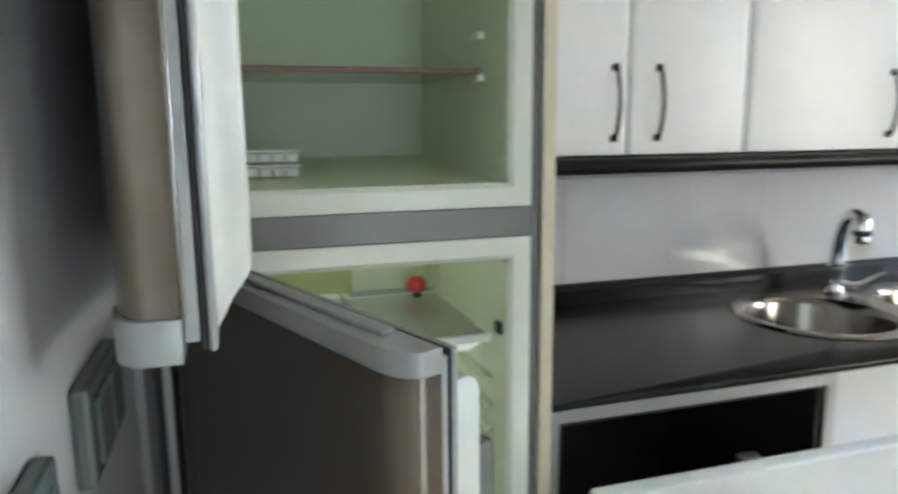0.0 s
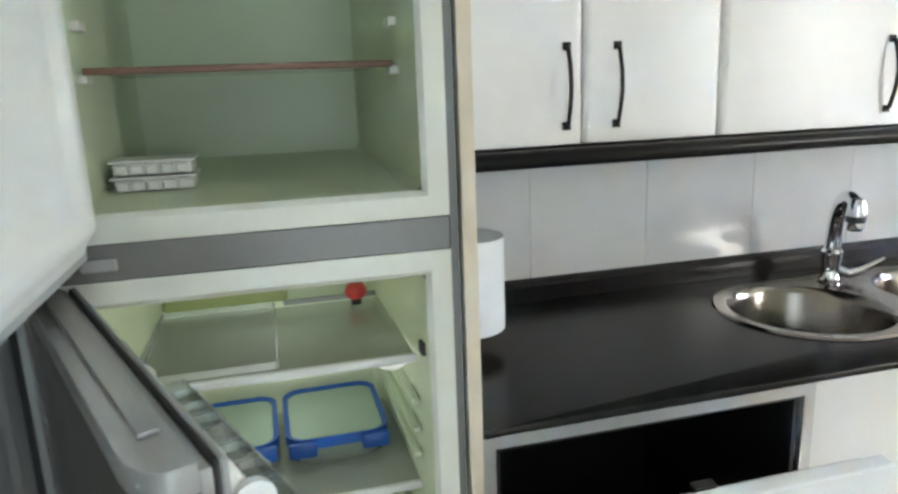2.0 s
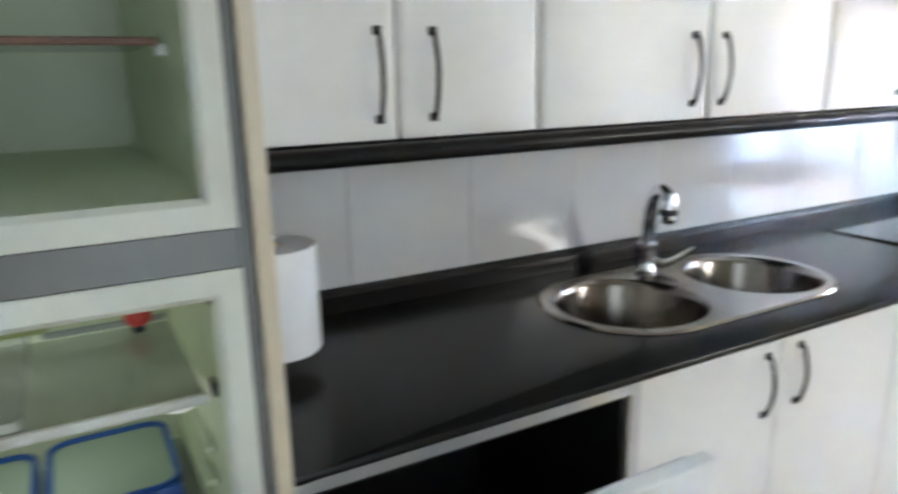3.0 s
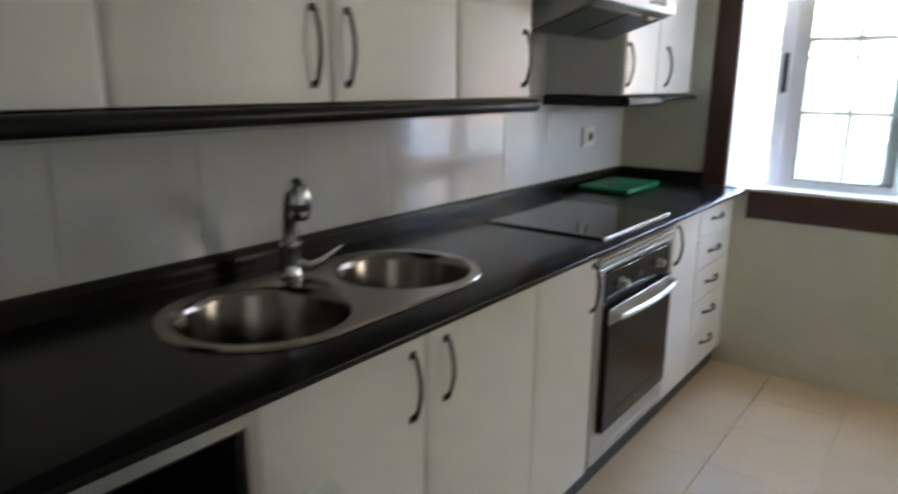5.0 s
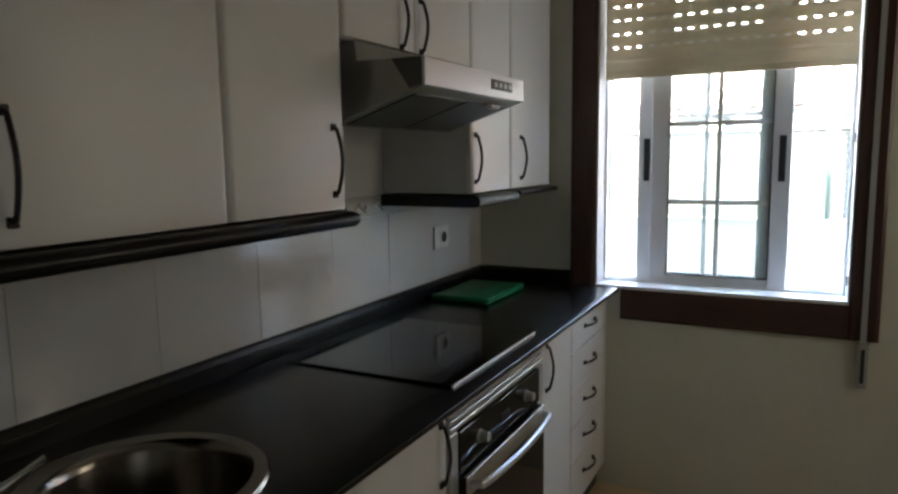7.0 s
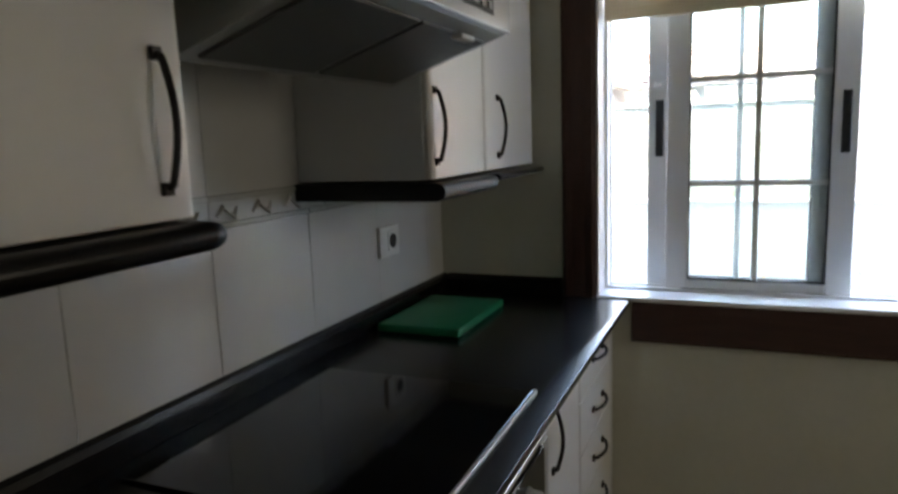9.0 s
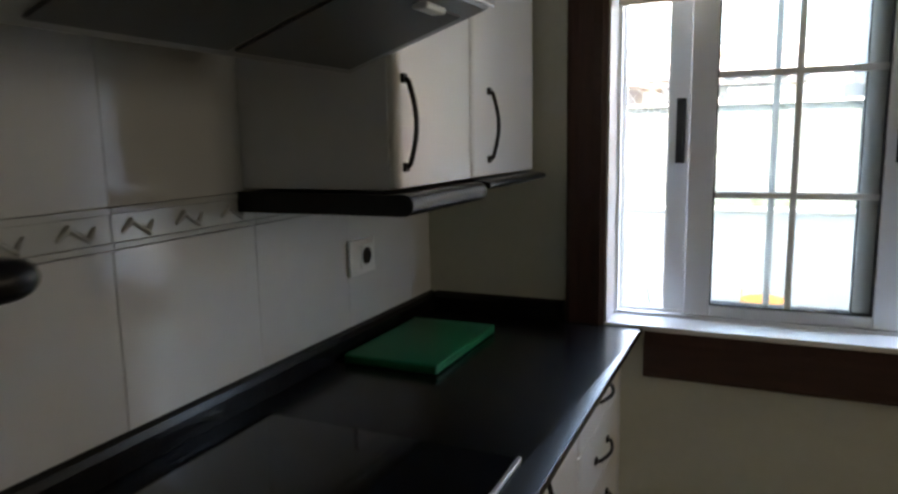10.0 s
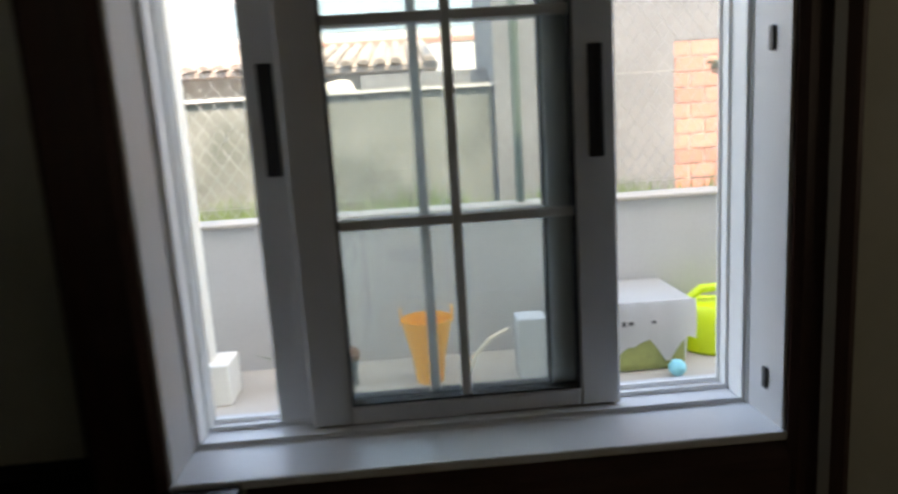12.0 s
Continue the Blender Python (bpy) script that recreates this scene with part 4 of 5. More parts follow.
def fridge_door(name, z0, z1, ang, label, pockets, cap_top, hx=0.022, T=0.050, W=0.572):
    """Door hinged at the niche side; local x runs from the hinge to the free edge, -y is the outer face."""
    placed = pose(F0 + hx, FY - 0.006, 0, 0, 0, -ang)
    n = 8
    B = 0.0105
    prof = [(0.0, -B), (0.0, -T + 0.012), (0.012, -T)]
    prof += [(W - 0.045 + 0.045 * math.sin(math.pi / 2 * k / n), -T + 0.022 - 0.022 * math.cos(math.pi / 2 * k / n)) for k in range(n + 1)]
    prof += [(W, -B)]
    panel = part("door_panel", prism(prof, z0 + (0.012 if cap_top else 0.0305), z1 - (0.0225 if cap_top else 0.012), "z"), DOORSTEEL, fr, label, True)
    panel.matrix_local = placed
    def capprof(g):
        return [(x + (g if x > W / 2 else -g), y - (g if y < -B - 0.001 else 0)) for x, y in prof]
    for a, b in ((z0, z0 + (0.0115 if cap_top else 0.030)), (z1 - (0.022 if cap_top else 0.0115), z1)):
        part("end_cap", prism(capprof(0.0025), a, b, "z", 0.0015), CAPGREY, panel, "silver grey plastic end cap", True)
    if cap_top:
        part("cap_rib", box(0.03, W - 0.05, -0.034, -0.018, z1, z1 + 0.006, 0.003, 2), CAPGREY, panel, "raised rib on the door cap", True)
    part("inner_frame", box(0.006, W - 0.004, -B + 0.0005, 0.0, z0 + 0.012, z1 - 0.010, 0.002, 2), CAPGREY, panel, "grey plastic frame behind the steel skin")
    # thin chrome strip added as the highlight along the steel skin's edge
    part("bright_edge", box(W - 0.003, W - 0.0005, -B - 0.0005, -B + 0.0035, z0 + 0.032, z1 - 0.032, 0.001, 1), CHROME, panel, "chrome line standing in for the edge highlight")
    part("seal_strip", box(0.018, W - 0.003, 0.0045, 0.0102, z0 + 0.005, z1 - 0.005, 0.002, 1), CAPGREY, panel, "light grey magnetic seal")
    part("gasket", box(0.02, W - 0.004, 0.0005, 0.0042, z0 + 0.006, z1 - 0.006, 0.003, 2), GASKET, panel, "dark rubber gasket")
    # liner: raised frame round a recess
    zl0, zl1 = z0 + 0.016, z1 - 0.016
    bm = bmesh.new()
    xs0, xs1 = 0.032, W - 0.018
    loops = [((xs0, zl0, xs1, zl1), 0.0105), ((xs0 + 0.004, zl0 + 0.004, xs1 - 0.004, zl1 - 0.004), 0.014),
             ((xs0 + 0.012, zl0 + 0.016, xs1 - 0.008, zl1 - 0.016), 0.020), ((xs0 + 0.022, zl0 + 0.034, xs1 - 0.014, zl1 - 0.034), 0.034),
             ((xs0 + 0.060, zl0 + 0.050, xs1 - 0.032, zl1 - 0.050), 0.036), ((xs0 + 0.080, zl0 + 0.075, xs1 - 0.050, zl1 - 0.075), 0.026)]
    rings = [[bm.verts.new((x, y, z)) for x, z in ((r[0], r[1]), (r[2], r[1]), (r[2], r[3]), (r[0], r[3]))] for r, y in loops]
    for r1, r2 in zip(rings, rings[1:]):
        for i in range(4):
            bm.faces.new((r1[i], r1[(i + 1) % 4], r2[(i + 1) % 4], r2[i]))
    bm.faces.new(rings[-1])
    bmesh.ops.bevel(bm, geom=[e for e in bm.edges if len(e.link_faces) == 2], offset=0.004, segments=2, affect="EDGES", profile=0.5)
    part("door_liner", bm, LINERWHITE, panel, "white moulded door liner", True)
    if cap_top:
        part("liner_side", prism([(b, a) for a, b in rrect(z0 + 0.30, z1 - 0.040, 0.013, 0.046, 0.016)], W - 0.026, W - 0.018, "x"), LINERWHITE, panel, "white rounded side of the door shelves", True)
    for pz, ph in pockets:
        bm = bmesh.new()
        x0, x1 = xs0 + 0.045, xs1 - 0.05
        yb = 0.110 if pz > 0.9 else 0.105
        addbox(bm, x0, x1, 0.030, yb, pz, pz + 0.003)
        addbox(bm, x0, x1, yb - 0.003, yb, pz + 0.003, pz + ph, 0.001, 1)
        addbox(bm, x0, x0 + 0.003, 0.030, yb - 0.003, pz + 0.003, pz + ph)
        addbox(bm, x1 - 0.003, x1, 0.030, yb - 0.003, pz + 0.003, pz + ph)
        part("door_bin", bm, CLEARPLASTIC, panel, "clear plastic door bin")
    return panel
up = fridge_door("upper_door", 1.228, 1.795, 89.8, "stainless upper door standing wide open", [], False, 0.056, 0.053)
lo = fridge_door("lower_door", 0.085, 1.205, 67.8, "stainless lower door standing open", [(0.40, 0.10), (0.66, 0.09), (0.980, 0.085)], True, 0.030, 0.046, 0.560)
# egg rack on the top bin of the lower door
bm = bmesh.new()
addbox(bm, 0.085, 0.36, 0.034, 0.122, 1.045, 1.047)
addbox(bm, 0.085, 0.36, 0.1195, 0.122, 1.000, 1.045)
for k in range(6):
    for r in range(2):
        cx, cy = 0.110 + 0.045 * k, 0.056 + 0.042 * r
        lathe([(0.0165, 0.000), (0.0195, 0.004), (0.0205, 0.008), (0.0185, 0.008), (0.0165, 0.003), (0.014, -0.012), (0.0, -0.014)], 14, bm, (cx, cy, 1.0475))
part("egg_rack", bm, MILKY, lo, "clear egg rack with round cups", True)
part("bin_end", tube([(0.075, 0.055, 1.035), (0.075, 0.055, 1.085), (0.075, 0.055, 1.095)], [0.024, 0.022, 0.014], 16), LINERWHITE, lo, "white rounded bin end", True)

def ring_mesh(outer, inner, z0, z1):
    bm = bmesh.new()
    m = len(outer)
    rs = [[bm.verts.new((x, y, z)) for x, y in pts] for pts, z in ((inner, z1 - 0.003), (outer, z1), (outer, z0), (inner, z0))]
    for a, b in zip(rs, rs[1:] + rs[:1]):
        for i in range(m):
            bm.faces.new((a[i], a[(i + 1) % m], b[(i + 1) % m], b[i]))
    return bm


for x0, x1, ya, yb in ((-0.300, -0.118, -0.435, -0.215), (-0.486, -0.311, -0.430, -0.225)):
    fb = thing("food_box", "clear food box with frosted lid and blue clip rim on shelf", "food box", group="food boxes in the fridge")
    part("box", prism(rrect(x0 + 0.012, x1 - 0.012, ya + 0.012, yb - 0.012, 0.028), 0.7915, 0.828, "z"), CLEARPLASTIC, fb, "clear plastic box", True)
    part("rim", ring_mesh(rrect(x0, x1, ya, yb, 0.036), rrect(x0 + 0.009, x1 - 0.009, ya + 0.010, yb - 0.009, 0.028), 0.824, 0.843), BLUE, fb, "blue rim", True)
    for cx in (x0 + 0.028, x1 - 0.028):
        part("clip", box(cx - 0.024, cx + 0.024, ya - 0.008, ya + 0.004, 0.812, 0.840, 0.004, 2), BLUE, fb, "blue clip", True)
    part("lid", prism(rrect(x0 + 0.0095, x1 - 0.0095, ya + 0.0105, yb - 0.0095, 0.027), 0.829, 0.8375, "z"), LIDGREEN, fb, "frosted greenish lid", True)
rt = thing("red_capped_jar", "tiny jar with red cap on the fridge's glass shelf", "jar", (-0.140, -0.235, 1.0155))
part("glass", lathe([(0.0, 0.0), (0.009, 0.0), (0.010, 0.004), (0.009, 0.012), (0.008, 0.014), (0.0, 0.014)], 16), DARKPL, rt, "dark jar body", True)
part("cap", lathe([(0.0, 0.012), (0.015, 0.013), (0.021, 0.020), (0.022, 0.029), (0.018, 0.039), (0.009, 0.044), (0.0, 0.045)], 18), RED, rt, "red cap", True)
tr = thing("ice_tray", "small stack of white ice trays in the upper compartment", "ice tray")
for k in range(2):
    bm = bmesh.new()
    z = ZM1 + 0.0465 + 0.024 * k
    addbox(bm, -0.505, -0.395, -0.455, -0.375, z, z + 0.018, 0.004, 2)
    addbox(bm, -0.510, -0.390, -0.460, -0.370, z + 0.018, z + 0.022, 0.0015, 1)
    for j in range(5):
        addbox(bm, -0.500 + 0.021 * j, -0.484 + 0.021 * j, -0.465, -0.457, z + 0.002, z + 0.016, 0.002, 1)
    part("tray", bm, WHITEPL, tr, "translucent white tray", True)

pt = thing("plastic_tray", "thin milky plastic tray lying on the upper glass shelf", "tray")
part("tray", box(-0.500, -0.300, -0.530, -0.215, 1.0195, 1.0225, 0.001, 1), MILKY, pt, "milky plastic sheet")
part("rim", ring_mesh(rrect(-0.503, -0.297, -0.533, -0.212, 0.01), rrect(-0.500, -0.300, -0.530, -0.215, 0.008), 1.0195, 1.032), MILKY, pt, "low milky rim", True)

for shelf_part in [ush] + [o for o in bpy.data.objects if o.name.split(".")[0] == "lower_shelf"] + list(pt.children):
    shelf_part.visible_shadow = False

# niche panels round the fridge
tp = thing("tall_panel", "tall white panel with cream edging between fridge and worktop", "panel")
part("board", box(-0.022, -0.001, -0.606, 0.010, FLZ, 2.20), LAMINATE, tp, "white panel board")
part("edging", box(-0.0225, -0.0005, -0.6105, -0.6065, FLZ, 2.20, 0.001, 1), CREAM, tp, "cream edging strip")
tp = thing("tall_panel", "tall panel with metallic edging between fridge and side wall", "panel")
part("board", box(-0.622, -0.602, -0.606, 0.010, FLZ, 2.20), LAMINATE, tp, "white panel board")
part("edging", box(-0.6125, -0.6015, -0.6105, -0.6065, FLZ, 2.20, 0.001, 1), CAPGREY, tp, "metallic edging strip")
# near-black strip added for the shade between panel and wall
part("gap_strip", box(-0.6225, -0.6130, -0.6095, -0.6065, FLZ, 2.20), GASKET, tp, "dark strip standing in for the shaded gap beside the wall")
c = thing("wall_cabinet", "white cabinet closing the niche above the fridge", "cabinet")
part("body", box(-0.5985, -0.0235, -0.58, 0.010, 1.83, 2.20), CARCASS, c)
part("door", box(-0.5985, -0.0235, -0.605, -0.5815, 1.83, 2.20, 0.005, 2), LAMINATE, c)

# ---- outside ----
GZ = 0.33
structure("ground", box(3.52, 60, -40, 40, GZ - 0.3, GZ - 0.0), PATIO, "grey concrete patio and ground outside", "ground")
bm = box(WO + 0.001, 3.90, -8, NEAR - 0.2, -0.2, 4.2)
addbox(bm, WO + 0.001, WO + 0.006, NEAR - 0.2, WY0 - 0.05, GZ, 4.2)
addbox(bm, WO + 0.001, WO + 0.006, WY1 + 0.05, 0.2, GZ, 4.2)
addbox(bm, WO + 0.001, WO + 0.006, WY0 - 0.05, WY1 + 0.05, WZ1 + 0.05, 4.2)
addbox(bm, WO + 0.001, WO + 0.006, WY0 - 0.05, WY1 + 0.05, GZ, WZ0 - 0.052)
addbox(bm, 3.30, WO + 0.006, 0.2, 6, -0.2, 4.2)
structure("house_wall", bm, HOUSEW, "rendered outer wall of the house", "wall")
structure("house_roof", box(-3, 3.9, -8, 6, 4.2, 4.4), HOUSEW, "flat roof over the house", "roof")

pw = structure("patio_wall", box(5.40, 5.55, -8, 6, GZ, 0.985), RENDERW, "white rendered low patio wall", "wall")
structure("wall_coping", box(5.38, 5.57, -8, 6, 0.985, 1.003, 0.004, 1), PATIO, "concrete coping on the patio wall", "wall")
post = thing("awning_post", "white square post on a concrete block in the patio", "post")
part("shaft", box(5.05, 5.13, -0.050, 0.035, 0.50, 3.0, 0.004, 1), POSTPAINT, post)
part("foot_block", box(5.00, 5.18, -0.125, 0.110, GZ, 0.50, 0.008, 2), POSTPAINT, post, "pale concrete foot block")
fp = thing("fence_post", "thin dark metal fence post fixed to the patio wall", "post")
part("pole", tube([(5.47, -1.385, 0.80), (5.47, -1.385, 2.3)], 0.020, 10), METALPOLE, fp, smooth=True)
fn = tagged(thing("wire_fence", "diamond wire mesh fence above the patio wall", "fence"), kind="stuff")
bm = bmesh.new()
step = 0.066
for k in range(96):
    for s in (1, -1):
        y0 = -4.2 + k * step
        zt = 2.6
        L = zt - 1.02
        pts = [(5.475, y0, 1.02), (5.475, y0 + s * L * 0.75, zt)]
        tube(pts, 0.0011, 3, bm, caps=False)
for z in (1.06, 1.545, 2.3):
    tube([(5.475, -5, z), (5.475, 2.5, z)], 0.002, 4, bm)
part("mesh", bm, WIRE, fn)
bm = bmesh.new()
rng = random.Random(31)
for k in range(9):
    tube([(5.462 + rng.uniform(-0.02, 0.02), -2.30 + rng.uniform(-0.045, 0.045), 1.55 + rng.uniform(-0.035, 0.035)) for _ in range(4)], 0.0045, 5, bm)
part("wire_knot", bm, METALPOLE, fn, "dark tangled wire knot")

# neighbour's weathered wall with a ledge, then roofs
structure("neighbour_wall", box(8.0, 8.25, -1.615, 12, GZ, 1.64), OLDCONC, "weathered mossy concrete wall beyond the fence", "wall")
structure("neighbour_wall_coping", box(7.97, 8.28, -1.615, 12, 1.64, 1.665), RENDERW, "pale coping on the weathered wall", "wall")
structure("parapet", box(8.30, 8.50, -1.615, -0.56, GZ, 1.80), GREYREND, "grey rendered parapet behind the weathered wall", "wall")
rubble = thing("broken_block", "chunk of whitewashed block resting on top of the weathered wall", "block", (8.13, -0.40, 1.665))
part("block", prism([(-0.12, 0.0), (0.13, 0.0), (0.10, 0.075), (0.02, 0.095), (-0.09, 0.085)], -0.07, 0.07, "x", 0.008), POSTPAINT, rubble)
structure("grey_gable", box(7.9, 9.2, -3.07, -1.62, GZ, 4.8), GREYREND, "grey rendered blank wall of a neighbouring house", "wall")
bw = structure("brick_wall", box(7.915, 9.2, -6.2, -3.071, GZ, 1.90), GROUT, "unplastered orange hollow-brick wall of a neighbouring house", "wall")
structure("brick_wall_band", box(7.9, 9.2, -6.2, -3.071, 1.90, 4.8), GREYREND, "white band above the orange brick wall", "wall")
bm = bmesh.new()
rng = random.Random(4)
for k in range(16000):
    x, y = rng.uniform(5.65, 7.9), rng.uniform(-4, 5)
    h, a, w = rng.uniform(0.30, 0.58) * (1.0 + 0.12 * math.sin(y * 5.0) + 0.08 * math.sin(x * 7 + y * 3)), rng.uniform(0, 6.28), rng.uniform(0.006, 0.016)
    lx, ly = rng.uniform(-0.15, 0.15), rng.uniform(-0.15, 0.15)
    v = [bm.verts.new((x, y, GZ)), bm.verts.new((x + w * math.cos(a), y + w * math.sin(a), GZ)),
         bm.verts.new((x + lx * 0.5 + w * math.cos(a), y + ly * 0.5 + w * math.sin(a), GZ + h * 0.6)), bm.verts.new((x + lx, y + ly, GZ + h))]
    bm.faces.new(v)
tagged(part("weeds", bm, LEAF), "rough green weeds between the patio wall and the concrete wall", "weeds", kind="stuff")

def tiled_house(x0, y0, y1, zeave, depth, rise, label):
    h = thing("neighbour_house", label, "house")
    part("wall", box(x0 + 0.35, x0 + depth, y0 + 0.15, y1 - 0.15, GZ, zeave), FARREND, h, "white rendered wall")
    bm = bmesh.new()
    v = [bm.verts.new(c) for c in ((x0, y0, zeave), (x0, y1, zeave), (x0 + depth, y1, zeave + rise), (x0 + depth, y0, zeave + rise),
                                   (x0, y0, zeave - 0.05), (x0, y1, zeave - 0.05), (x0 + depth, y1, zeave), (x0 + depth, y0, zeave))]
    for f in ((0, 1, 2, 3), (4, 5, 6, 7), (0, 1, 5, 4), (3, 2, 6, 7), (0, 3, 7, 4), (1, 2, 6, 5)):
        bm.faces.new([v[i] for i in f])
    roof = part("roof", bm, ROOFTILE, h, "clay tiled roof slope")
    n = int((y1 - y0) / 0.155)
    rows = 5
    me = None
    L = math.hypot(depth, rise) / rows
    ang = math.degrees(math.atan2(rise, depth))
    for i in range(n):
        for r in range(rows):
            if me is None:
                b2 = bmesh.new()
                k = 6
                pa = [(0.060 * math.cos(math.pi * j / k), 0.050 * math.sin(math.pi * j / k)) for j in range(k + 1)]
                A = [b2.verts.new((0, y, z)) for y, z in pa]
                B = [b2.verts.new((L * 1.06, y * 0.82, z * 0.82 + 0.01)) for y, z in pa]
                for j in range(k):
                    b2.faces.new((A[j], A[j + 1], B[j + 1], B[j]))
                b2.faces.new(A)
                me = bpy.data.meshes.new("roof_tile")
                b2.to_mesh(me)
                b2.free()
                me.materials.append(ROOFTILE)
            o = new("roof_tile", me)
            o.parent = roof
            t = r / rows
            o.matrix_local = pose(x0 - 0.04 + depth * t, y0 + 0.08 + i * 0.155, zeave + 0.012 + rise * t, 0, -ang, 0)
    return h
tiled_house(9.0, -1.25, 0.30, 1.93, 2.4, 0.42, "low white house with a clay tiled roof")
tiled_house(9.4, 0.45, 3.60, 1.99, 2.8, 0.50, "larger white house with a clay tiled roof")
structure("far_building", box(14, 22, -3, 16, GZ, 4.4), FARREND, "pale building behind the tiled roofs", "building")
structure("far_building_band", box(13.98, 14.0, -3, 16, 2.66, 2.74), BRICKM, "reddish eaves line of the pale building", "building")
structure("far_building_wall", box(13.985, 14.0, -3, 16, 2.9, 3.4), PALEBLUE, "light blue upper band of the pale building", "building")

# patio things
def pot_mesh(r0, r1, h, sides=28, flare=0.0):
    return lathe([(0.0, 0.0), (r0, 0.0), (r0 + 0.3 * (r1 - r0), h * 0.4), (r1, h), (r1 - 0.005, h), (r0 + 0.3 * (r1 - r0) - 0.005, h * 0.4), (r0 - 0.006, 0.008), (0.0, 0.008)], sides)
op = thing("orange_bin", "tall tapered orange plastic bin standing empty on the patio", "bin", (5.10, -0.915, GZ))
part("bin", pot_mesh(0.055, 0.105, 0.27), ORANGE, op, smooth=True)
for s in (-1, 1):
    part("grip", box(-0.03, 0.03, s * 0.105 - 0.004, s * 0.105 + 0.004, 0.25, 0.315, 0.003, 2), ORANGE, op, "raised orange grip", True)
pb = thing("storage_box", "white lidded storage box draped with a torn printed sack", "box", (5.195, -1.745, GZ), 0)
bm = prism([(-0.21, 0.0), (0.21, 0.0), (0.23, 0.26), (-0.23, 0.26)], -0.18, 0.18, "x", 0.006)
for f in [f for f in bm.faces if f.calc_center_median().z > 0.255]:
    bm.faces.remove(f)
part("tub", bm, WHITEPL, pb, "white tapered tub", True)
bm = box(-0.195, 0.195, -0.240, 0.240, 0.250, 0.268, 0.008, 3)
for v in bm.verts:
    if v.co.z > 0.26:
        v.co.z += 0.006 * math.sin(v.co.y * 22) * math.cos(v.co.x * 13)
part("lid", bm, PLASTICGREY, pb, "pale grey lid", True)
part("sack", box(-0.192, -0.1815, -0.205, 0.205, 0.004, 0.16, 0.004, 2), LABELY, pb, "printed yellow-green sack front", True)
bm = bmesh.new()
rng = random.Random(12)
tops, mids, lows = [], [], []
for k in range(25):
    yy = -0.243 + 0.486 * k / 24
    low = 0.115 + 0.012 * math.sin(k * 0.9) - max(0.0, 0.075 - 0.022 * abs(k - 5.5)) - max(0.0, 0.05 - 0.02 * abs(k - 15)) + rng.uniform(-0.004, 0.004)
    bulge = 0.006 * math.sin(k * 1.3) + rng.uniform(-0.003, 0.003)
    tops.append(bm.verts.new((-0.199, yy, 0.267)))
    mids.append(bm.verts.new((-0.210 + bulge, yy, 0.20)))
    lows.append(bm.verts.new((-0.203 - bulge, yy, low)))
for a, b in ((tops, mids), (mids, lows)):
    for k in range(24):
        bm.faces.new((a[k], a[k + 1], b[k + 1], b[k]))
bmesh.ops.solidify(bm, geom=bm.faces[:], thickness=0.003)
part("flap", bm, PAPER, pb, "white torn skirt of the sack", True)
for yy, w, h in ((0.075, 0.020, 0.016), (0.045, 0.012, 0.020), (0.018, 0.022, 0.012), (-0.070, 0.018, 0.010)):
    part("printed_mark", box(-0.2245, -0.2215, yy - w / 2, yy + w / 2, 0.195 - h / 2, 0.195 + h / 2, 0.001, 1), DARKPL, pb, "dark printed mark")
bl = thing("blue_ball", "small light blue ball on the patio before the box", "ball", (4.925, -1.895, GZ + 0.035))
part("ball", lathe([(0.0, -0.035), (0.02, -0.029), (0.033, -0.012), (0.035, 0.0), (0.033, 0.012), (0.02, 0.029), (0.0, 0.035)], 18), BLUETINT, bl, smooth=True)
pb.scale = (1.0, 1.05, 1.10)
wc = thing("watering_can", "lime green plastic watering can on the patio", "watering can", (5.235, -2.175, GZ))
part("tank", lathe([(0.0, 0.0), (0.135, 0.0), (0.145, 0.012), (0.150, 0.10), (0.14, 0.17), (0.11, 0.205), (0.06, 0.215), (0.055, 0.21), (0.0, 0.21)], 28), LIME, wc, smooth=True)
part("can_handle", tube([(0, 0.125, 0.17), (0, 0.105, 0.225), (0, 0.05, 0.265), (0, -0.04, 0.27), (0, -0.10, 0.235), (0, -0.125, 0.17)], 0.019, 12), LIME, wc, smooth=True)
pl = thing("potted_plant", "small scraggly plant in a brown pot by the patio wall", "plant", (5.15, -0.390, GZ))
part("pot", pot_mesh(0.038, 0.052, 0.085), SOIL, pl, smooth=True)
bm = bmesh.new()
rng = random.Random(9)
for k in range(46):
    a, e, r = rng.uniform(0, 6.28), rng.uniform(0.3, 1.4), rng.uniform(0.06, 0.22)
    p = Vector((0, 0, 0.085))
    q = p + Vector((math.cos(a) * math.cos(e), math.sin(a) * math.cos(e), math.sin(e))) * r
    s = Vector((-math.sin(a), math.cos(a), 0)) * 0.007
    m2 = (p + q) / 2
    vs = [bm.verts.new(c) for c in (p, m2 + s, q, m2 - s)]
    bm.faces.new(vs)
part("leaves", bm, LEAF, pl, "thin green leaves")
hs = thing("garden_hose", "dark thin hose lying curved on the patio floor", "hose")
part("hose", tube([(4.79 + 0.02 * math.sin(k * 0.5) + 0.07 * (k / 13) ** 2, -1.45 - 0.06 * k, GZ + 0.008) for k in range(14)], 0.007, 8), METALPOLE, hs, smooth=True)
dp = thing("dry_plant", "dried brown seed head on dark stalks by patio wall", "plant", (5.12, -0.595, GZ))
bm = bmesh.new()
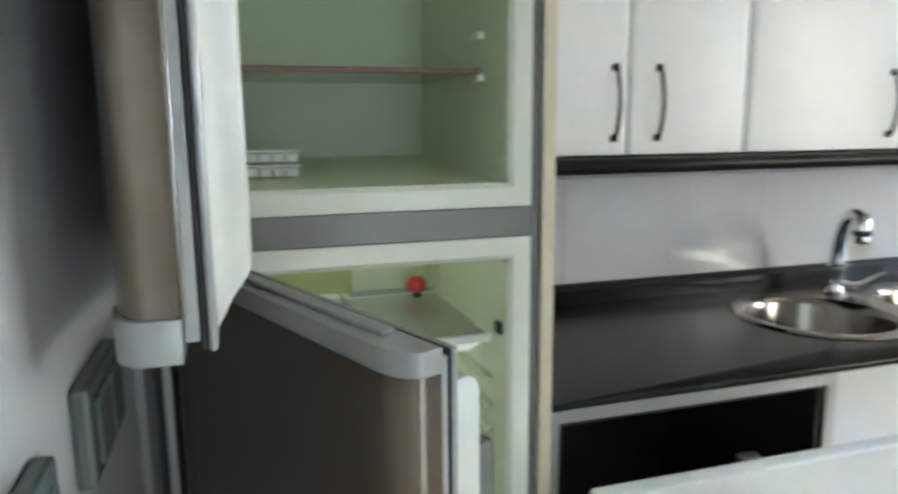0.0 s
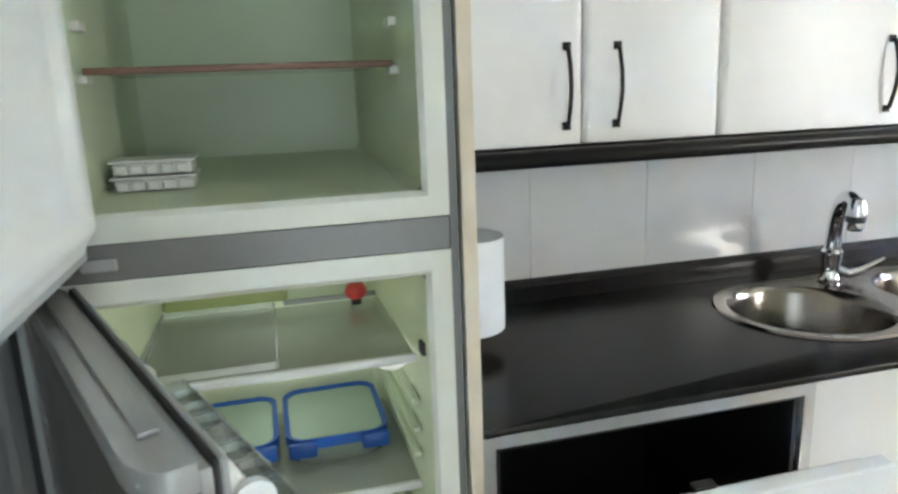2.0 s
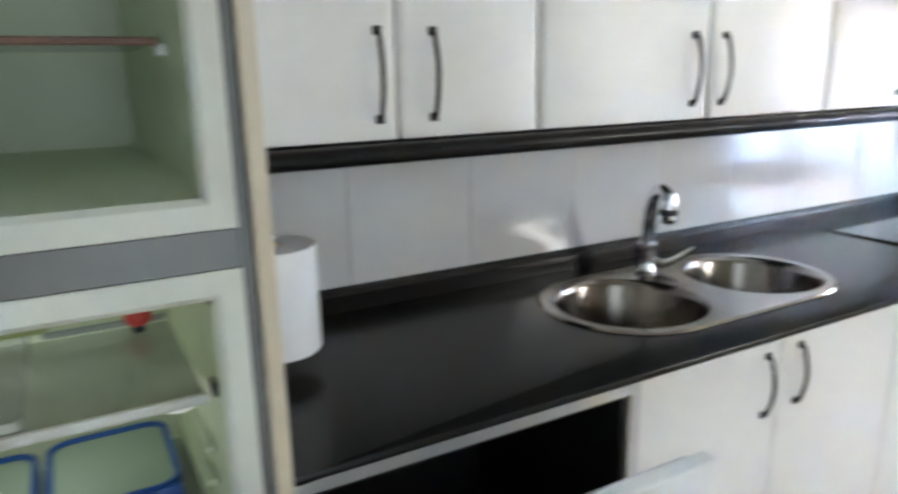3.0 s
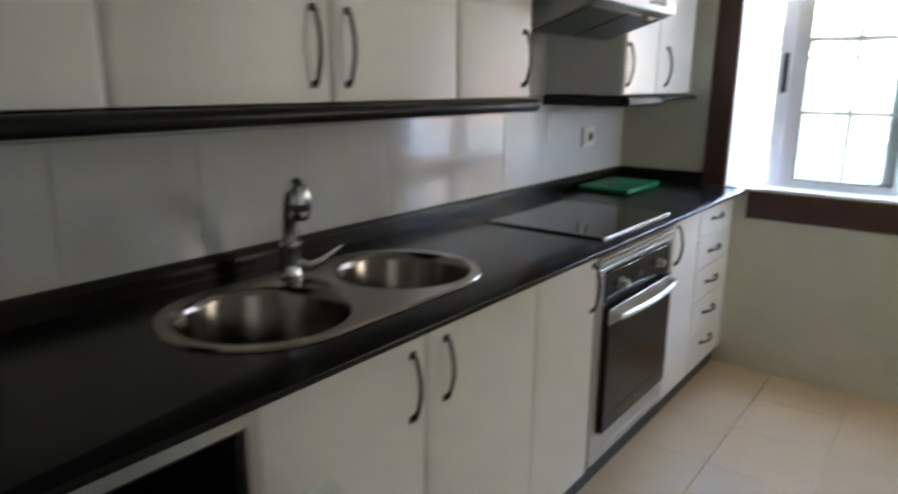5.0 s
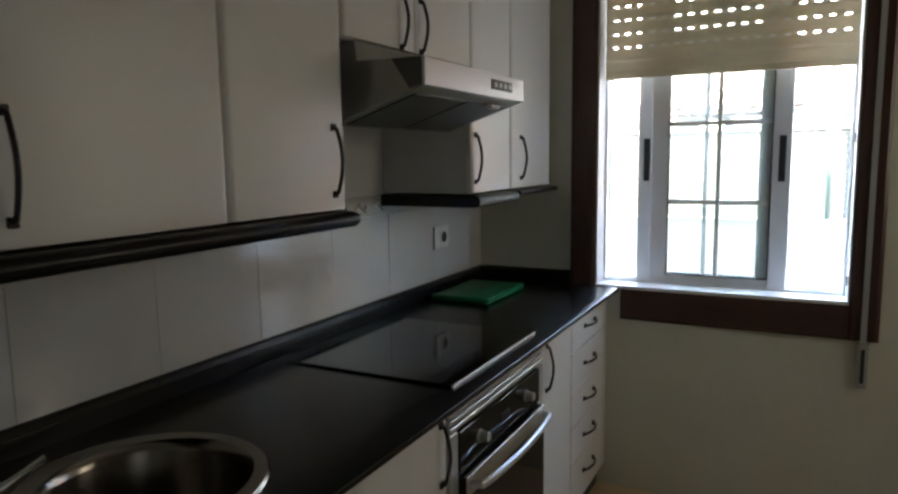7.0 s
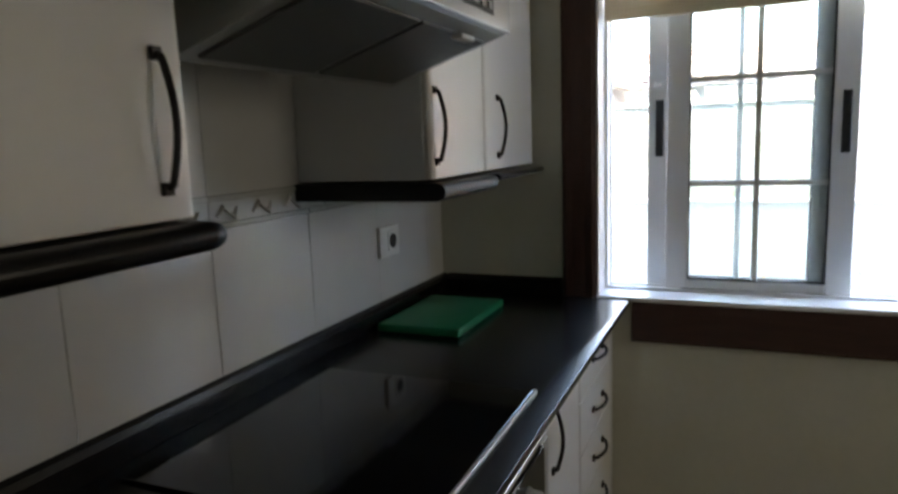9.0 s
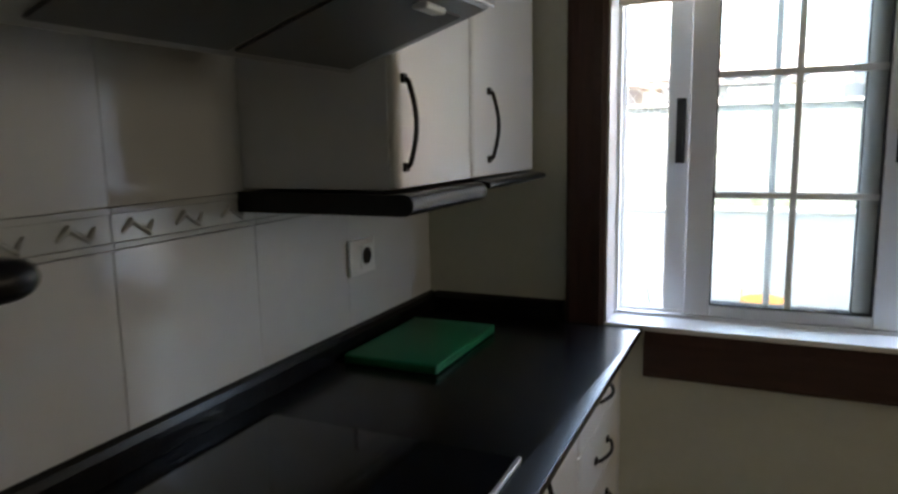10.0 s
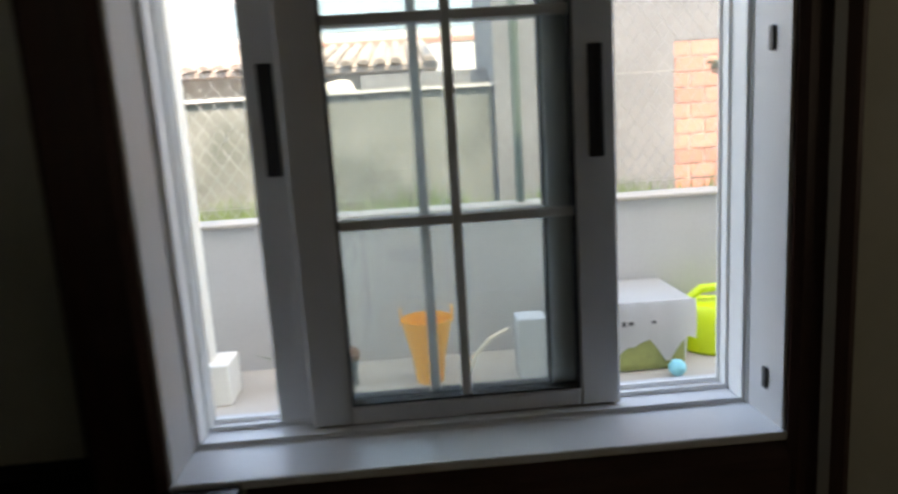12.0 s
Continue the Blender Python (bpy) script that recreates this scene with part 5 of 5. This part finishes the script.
for k in range(7):
    a = k * 0.9
    tube([(0.02 * math.cos(a), 0.02 * math.sin(a), 0.0), (0.012 * math.cos(a), 0.015 * math.sin(a), 0.06), (0.03 * math.cos(a), 0.03 * math.sin(a), 0.12)], 0.004, 5, bm)
part("stalks", bm, METALPOLE, dp, "dark thin stalks", True)
part("seed_head", lathe([(0.0, 0.10), (0.030, 0.11), (0.042, 0.135), (0.030, 0.155), (0.012, 0.165), (0.0, 0.165)], 9), DRYBROWN, dp, "dried brown seed head")
gb = thing("concrete_block", "pale upright concrete block standing on the patio floor", "block", (5.06, -1.335, GZ))
part("block", box(-0.06, 0.06, -0.06, 0.06, 0.0, 0.26, 0.008, 2), RENDERW, gb)
ws = thing("wooden_stick", "pale bent wooden stick leaning on the concrete block", "stick", (5.02, -1.12, GZ))
part("stick", tube([(0, 0.06, 0.01), (0, 0.02, 0.12), (0, -0.05, 0.19), (0, -0.12, 0.22)], 0.009, 8), CREAM, ws, smooth=True)

# ---- pieces: wall tiles, floor tiles, bricks (last) ----
def tile_mesh(name, w, h, t, m, bev=0.0007, axis="wall"):
    bm = bmesh.new()
    if axis == "wall":
        addbox(bm, 0, w, 0, t, 0, h, bev, 1)
    else:
        addbox(bm, 0, w, 0, h, 0, t, bev, 1)
    me = bpy.data.meshes.new(name)
    bmesh.ops.recalc_face_normals(bm, faces=bm.faces)
    bm.to_mesh(me)
    bm.free()
    me.materials.append(m)
    return me


north = bpy.data.objects["wall_north"]
rng = random.Random(2)
TW, G = 0.3175, 0.0012
X_SEAM = 1.275
cols = []
x = X_SEAM - 5 * TW
while x < WX - 0.01:
    cols.append((max(x, 0.0), min(x + TW, WX - 0.001)))
    x += TW
cols = [c for c in cols if c[1] - c[0] > 0.02]
def wall_tile_row(z0, z1, m, nm, offset=0.0, yo=0.0):
    cache = {}
    for a, b in cols:
        w, h = b - a - G, z1 - z0 - G
        key = round(w, 4)
        if key not in cache:
            cache[key] = tile_mesh(nm, w, h, 0.014 + yo, m)
        o = new(nm, cache[key])
        o.parent = north
        o.matrix_local = pose(a + G / 2, -yo, z0 + G / 2)
        o.rotation_euler = (radians(rng.uniform(-0.12, 0.12)), 0, radians(rng.uniform(-0.1, 0.1)))
wall_tile_row(0.80, 1.238, TILE, "tile")
wall_tile_row(1.3015, 1.62, TILE, "tile")
# relief border course
for zz0, zz1, yo in ((1.2385, 1.2480, 0.004), (1.2485, 1.2905, 0.001), (1.2910, 1.3010, 0.004)):
    wall_tile_row(zz0, zz1 + G, LISTEL, "border_tile", yo=yo)
bm = bmesh.new()
for k in range(int(WX / 0.106)):
    cx = 0.05 + k * 0.1058
    tube([(cx - 0.026, -0.0015, 1.262), (cx - 0.010, -0.005, 1.279), (cx + 0.006, -0.003, 1.268), (cx + 0.020, -0.005, 1.258), (cx + 0.034, -0.0015, 1.276)],
         [0.003, 0.006, 0.004, 0.006, 0.003], 6, bm)
part("border_relief", bm, LISTEL, north, "raised ornament of the border course", True)

fl = bpy.data.objects["floor"]
FT = 0.33
fm = tile_mesh("tile", FT - 0.0022, FT - 0.0022, 0.008, FLOORTILE, 0.0007, "floor")
for i in range(12):
    for j in range(8):
        x0, y0 = LEFT + 0.001 + i * FT, NEAR + 0.001 + j * FT
        if x0 + FT > WX + 0.05 or y0 + FT > 0.1:
            continue
        o = new("tile", fm)
        o.parent = fl
        o.matrix_local = pose(x0, y0, FLZ - 0.008)

bwo = bpy.data.objects["brick_wall"]
brm = tile_mesh("brick", 0.235, 0.112, 0.03, BRICKM, 0.003)
for j in range(12):
    for i in range(9):
        o = new("brick", brm)
        o.parent = bwo
        o.matrix_local = pose(7.902, -3.075 - 0.247 * i + (0.12 if j % 2 else 0.0), GZ + 0.35 + 0.122 * j, 0, 0, -90)
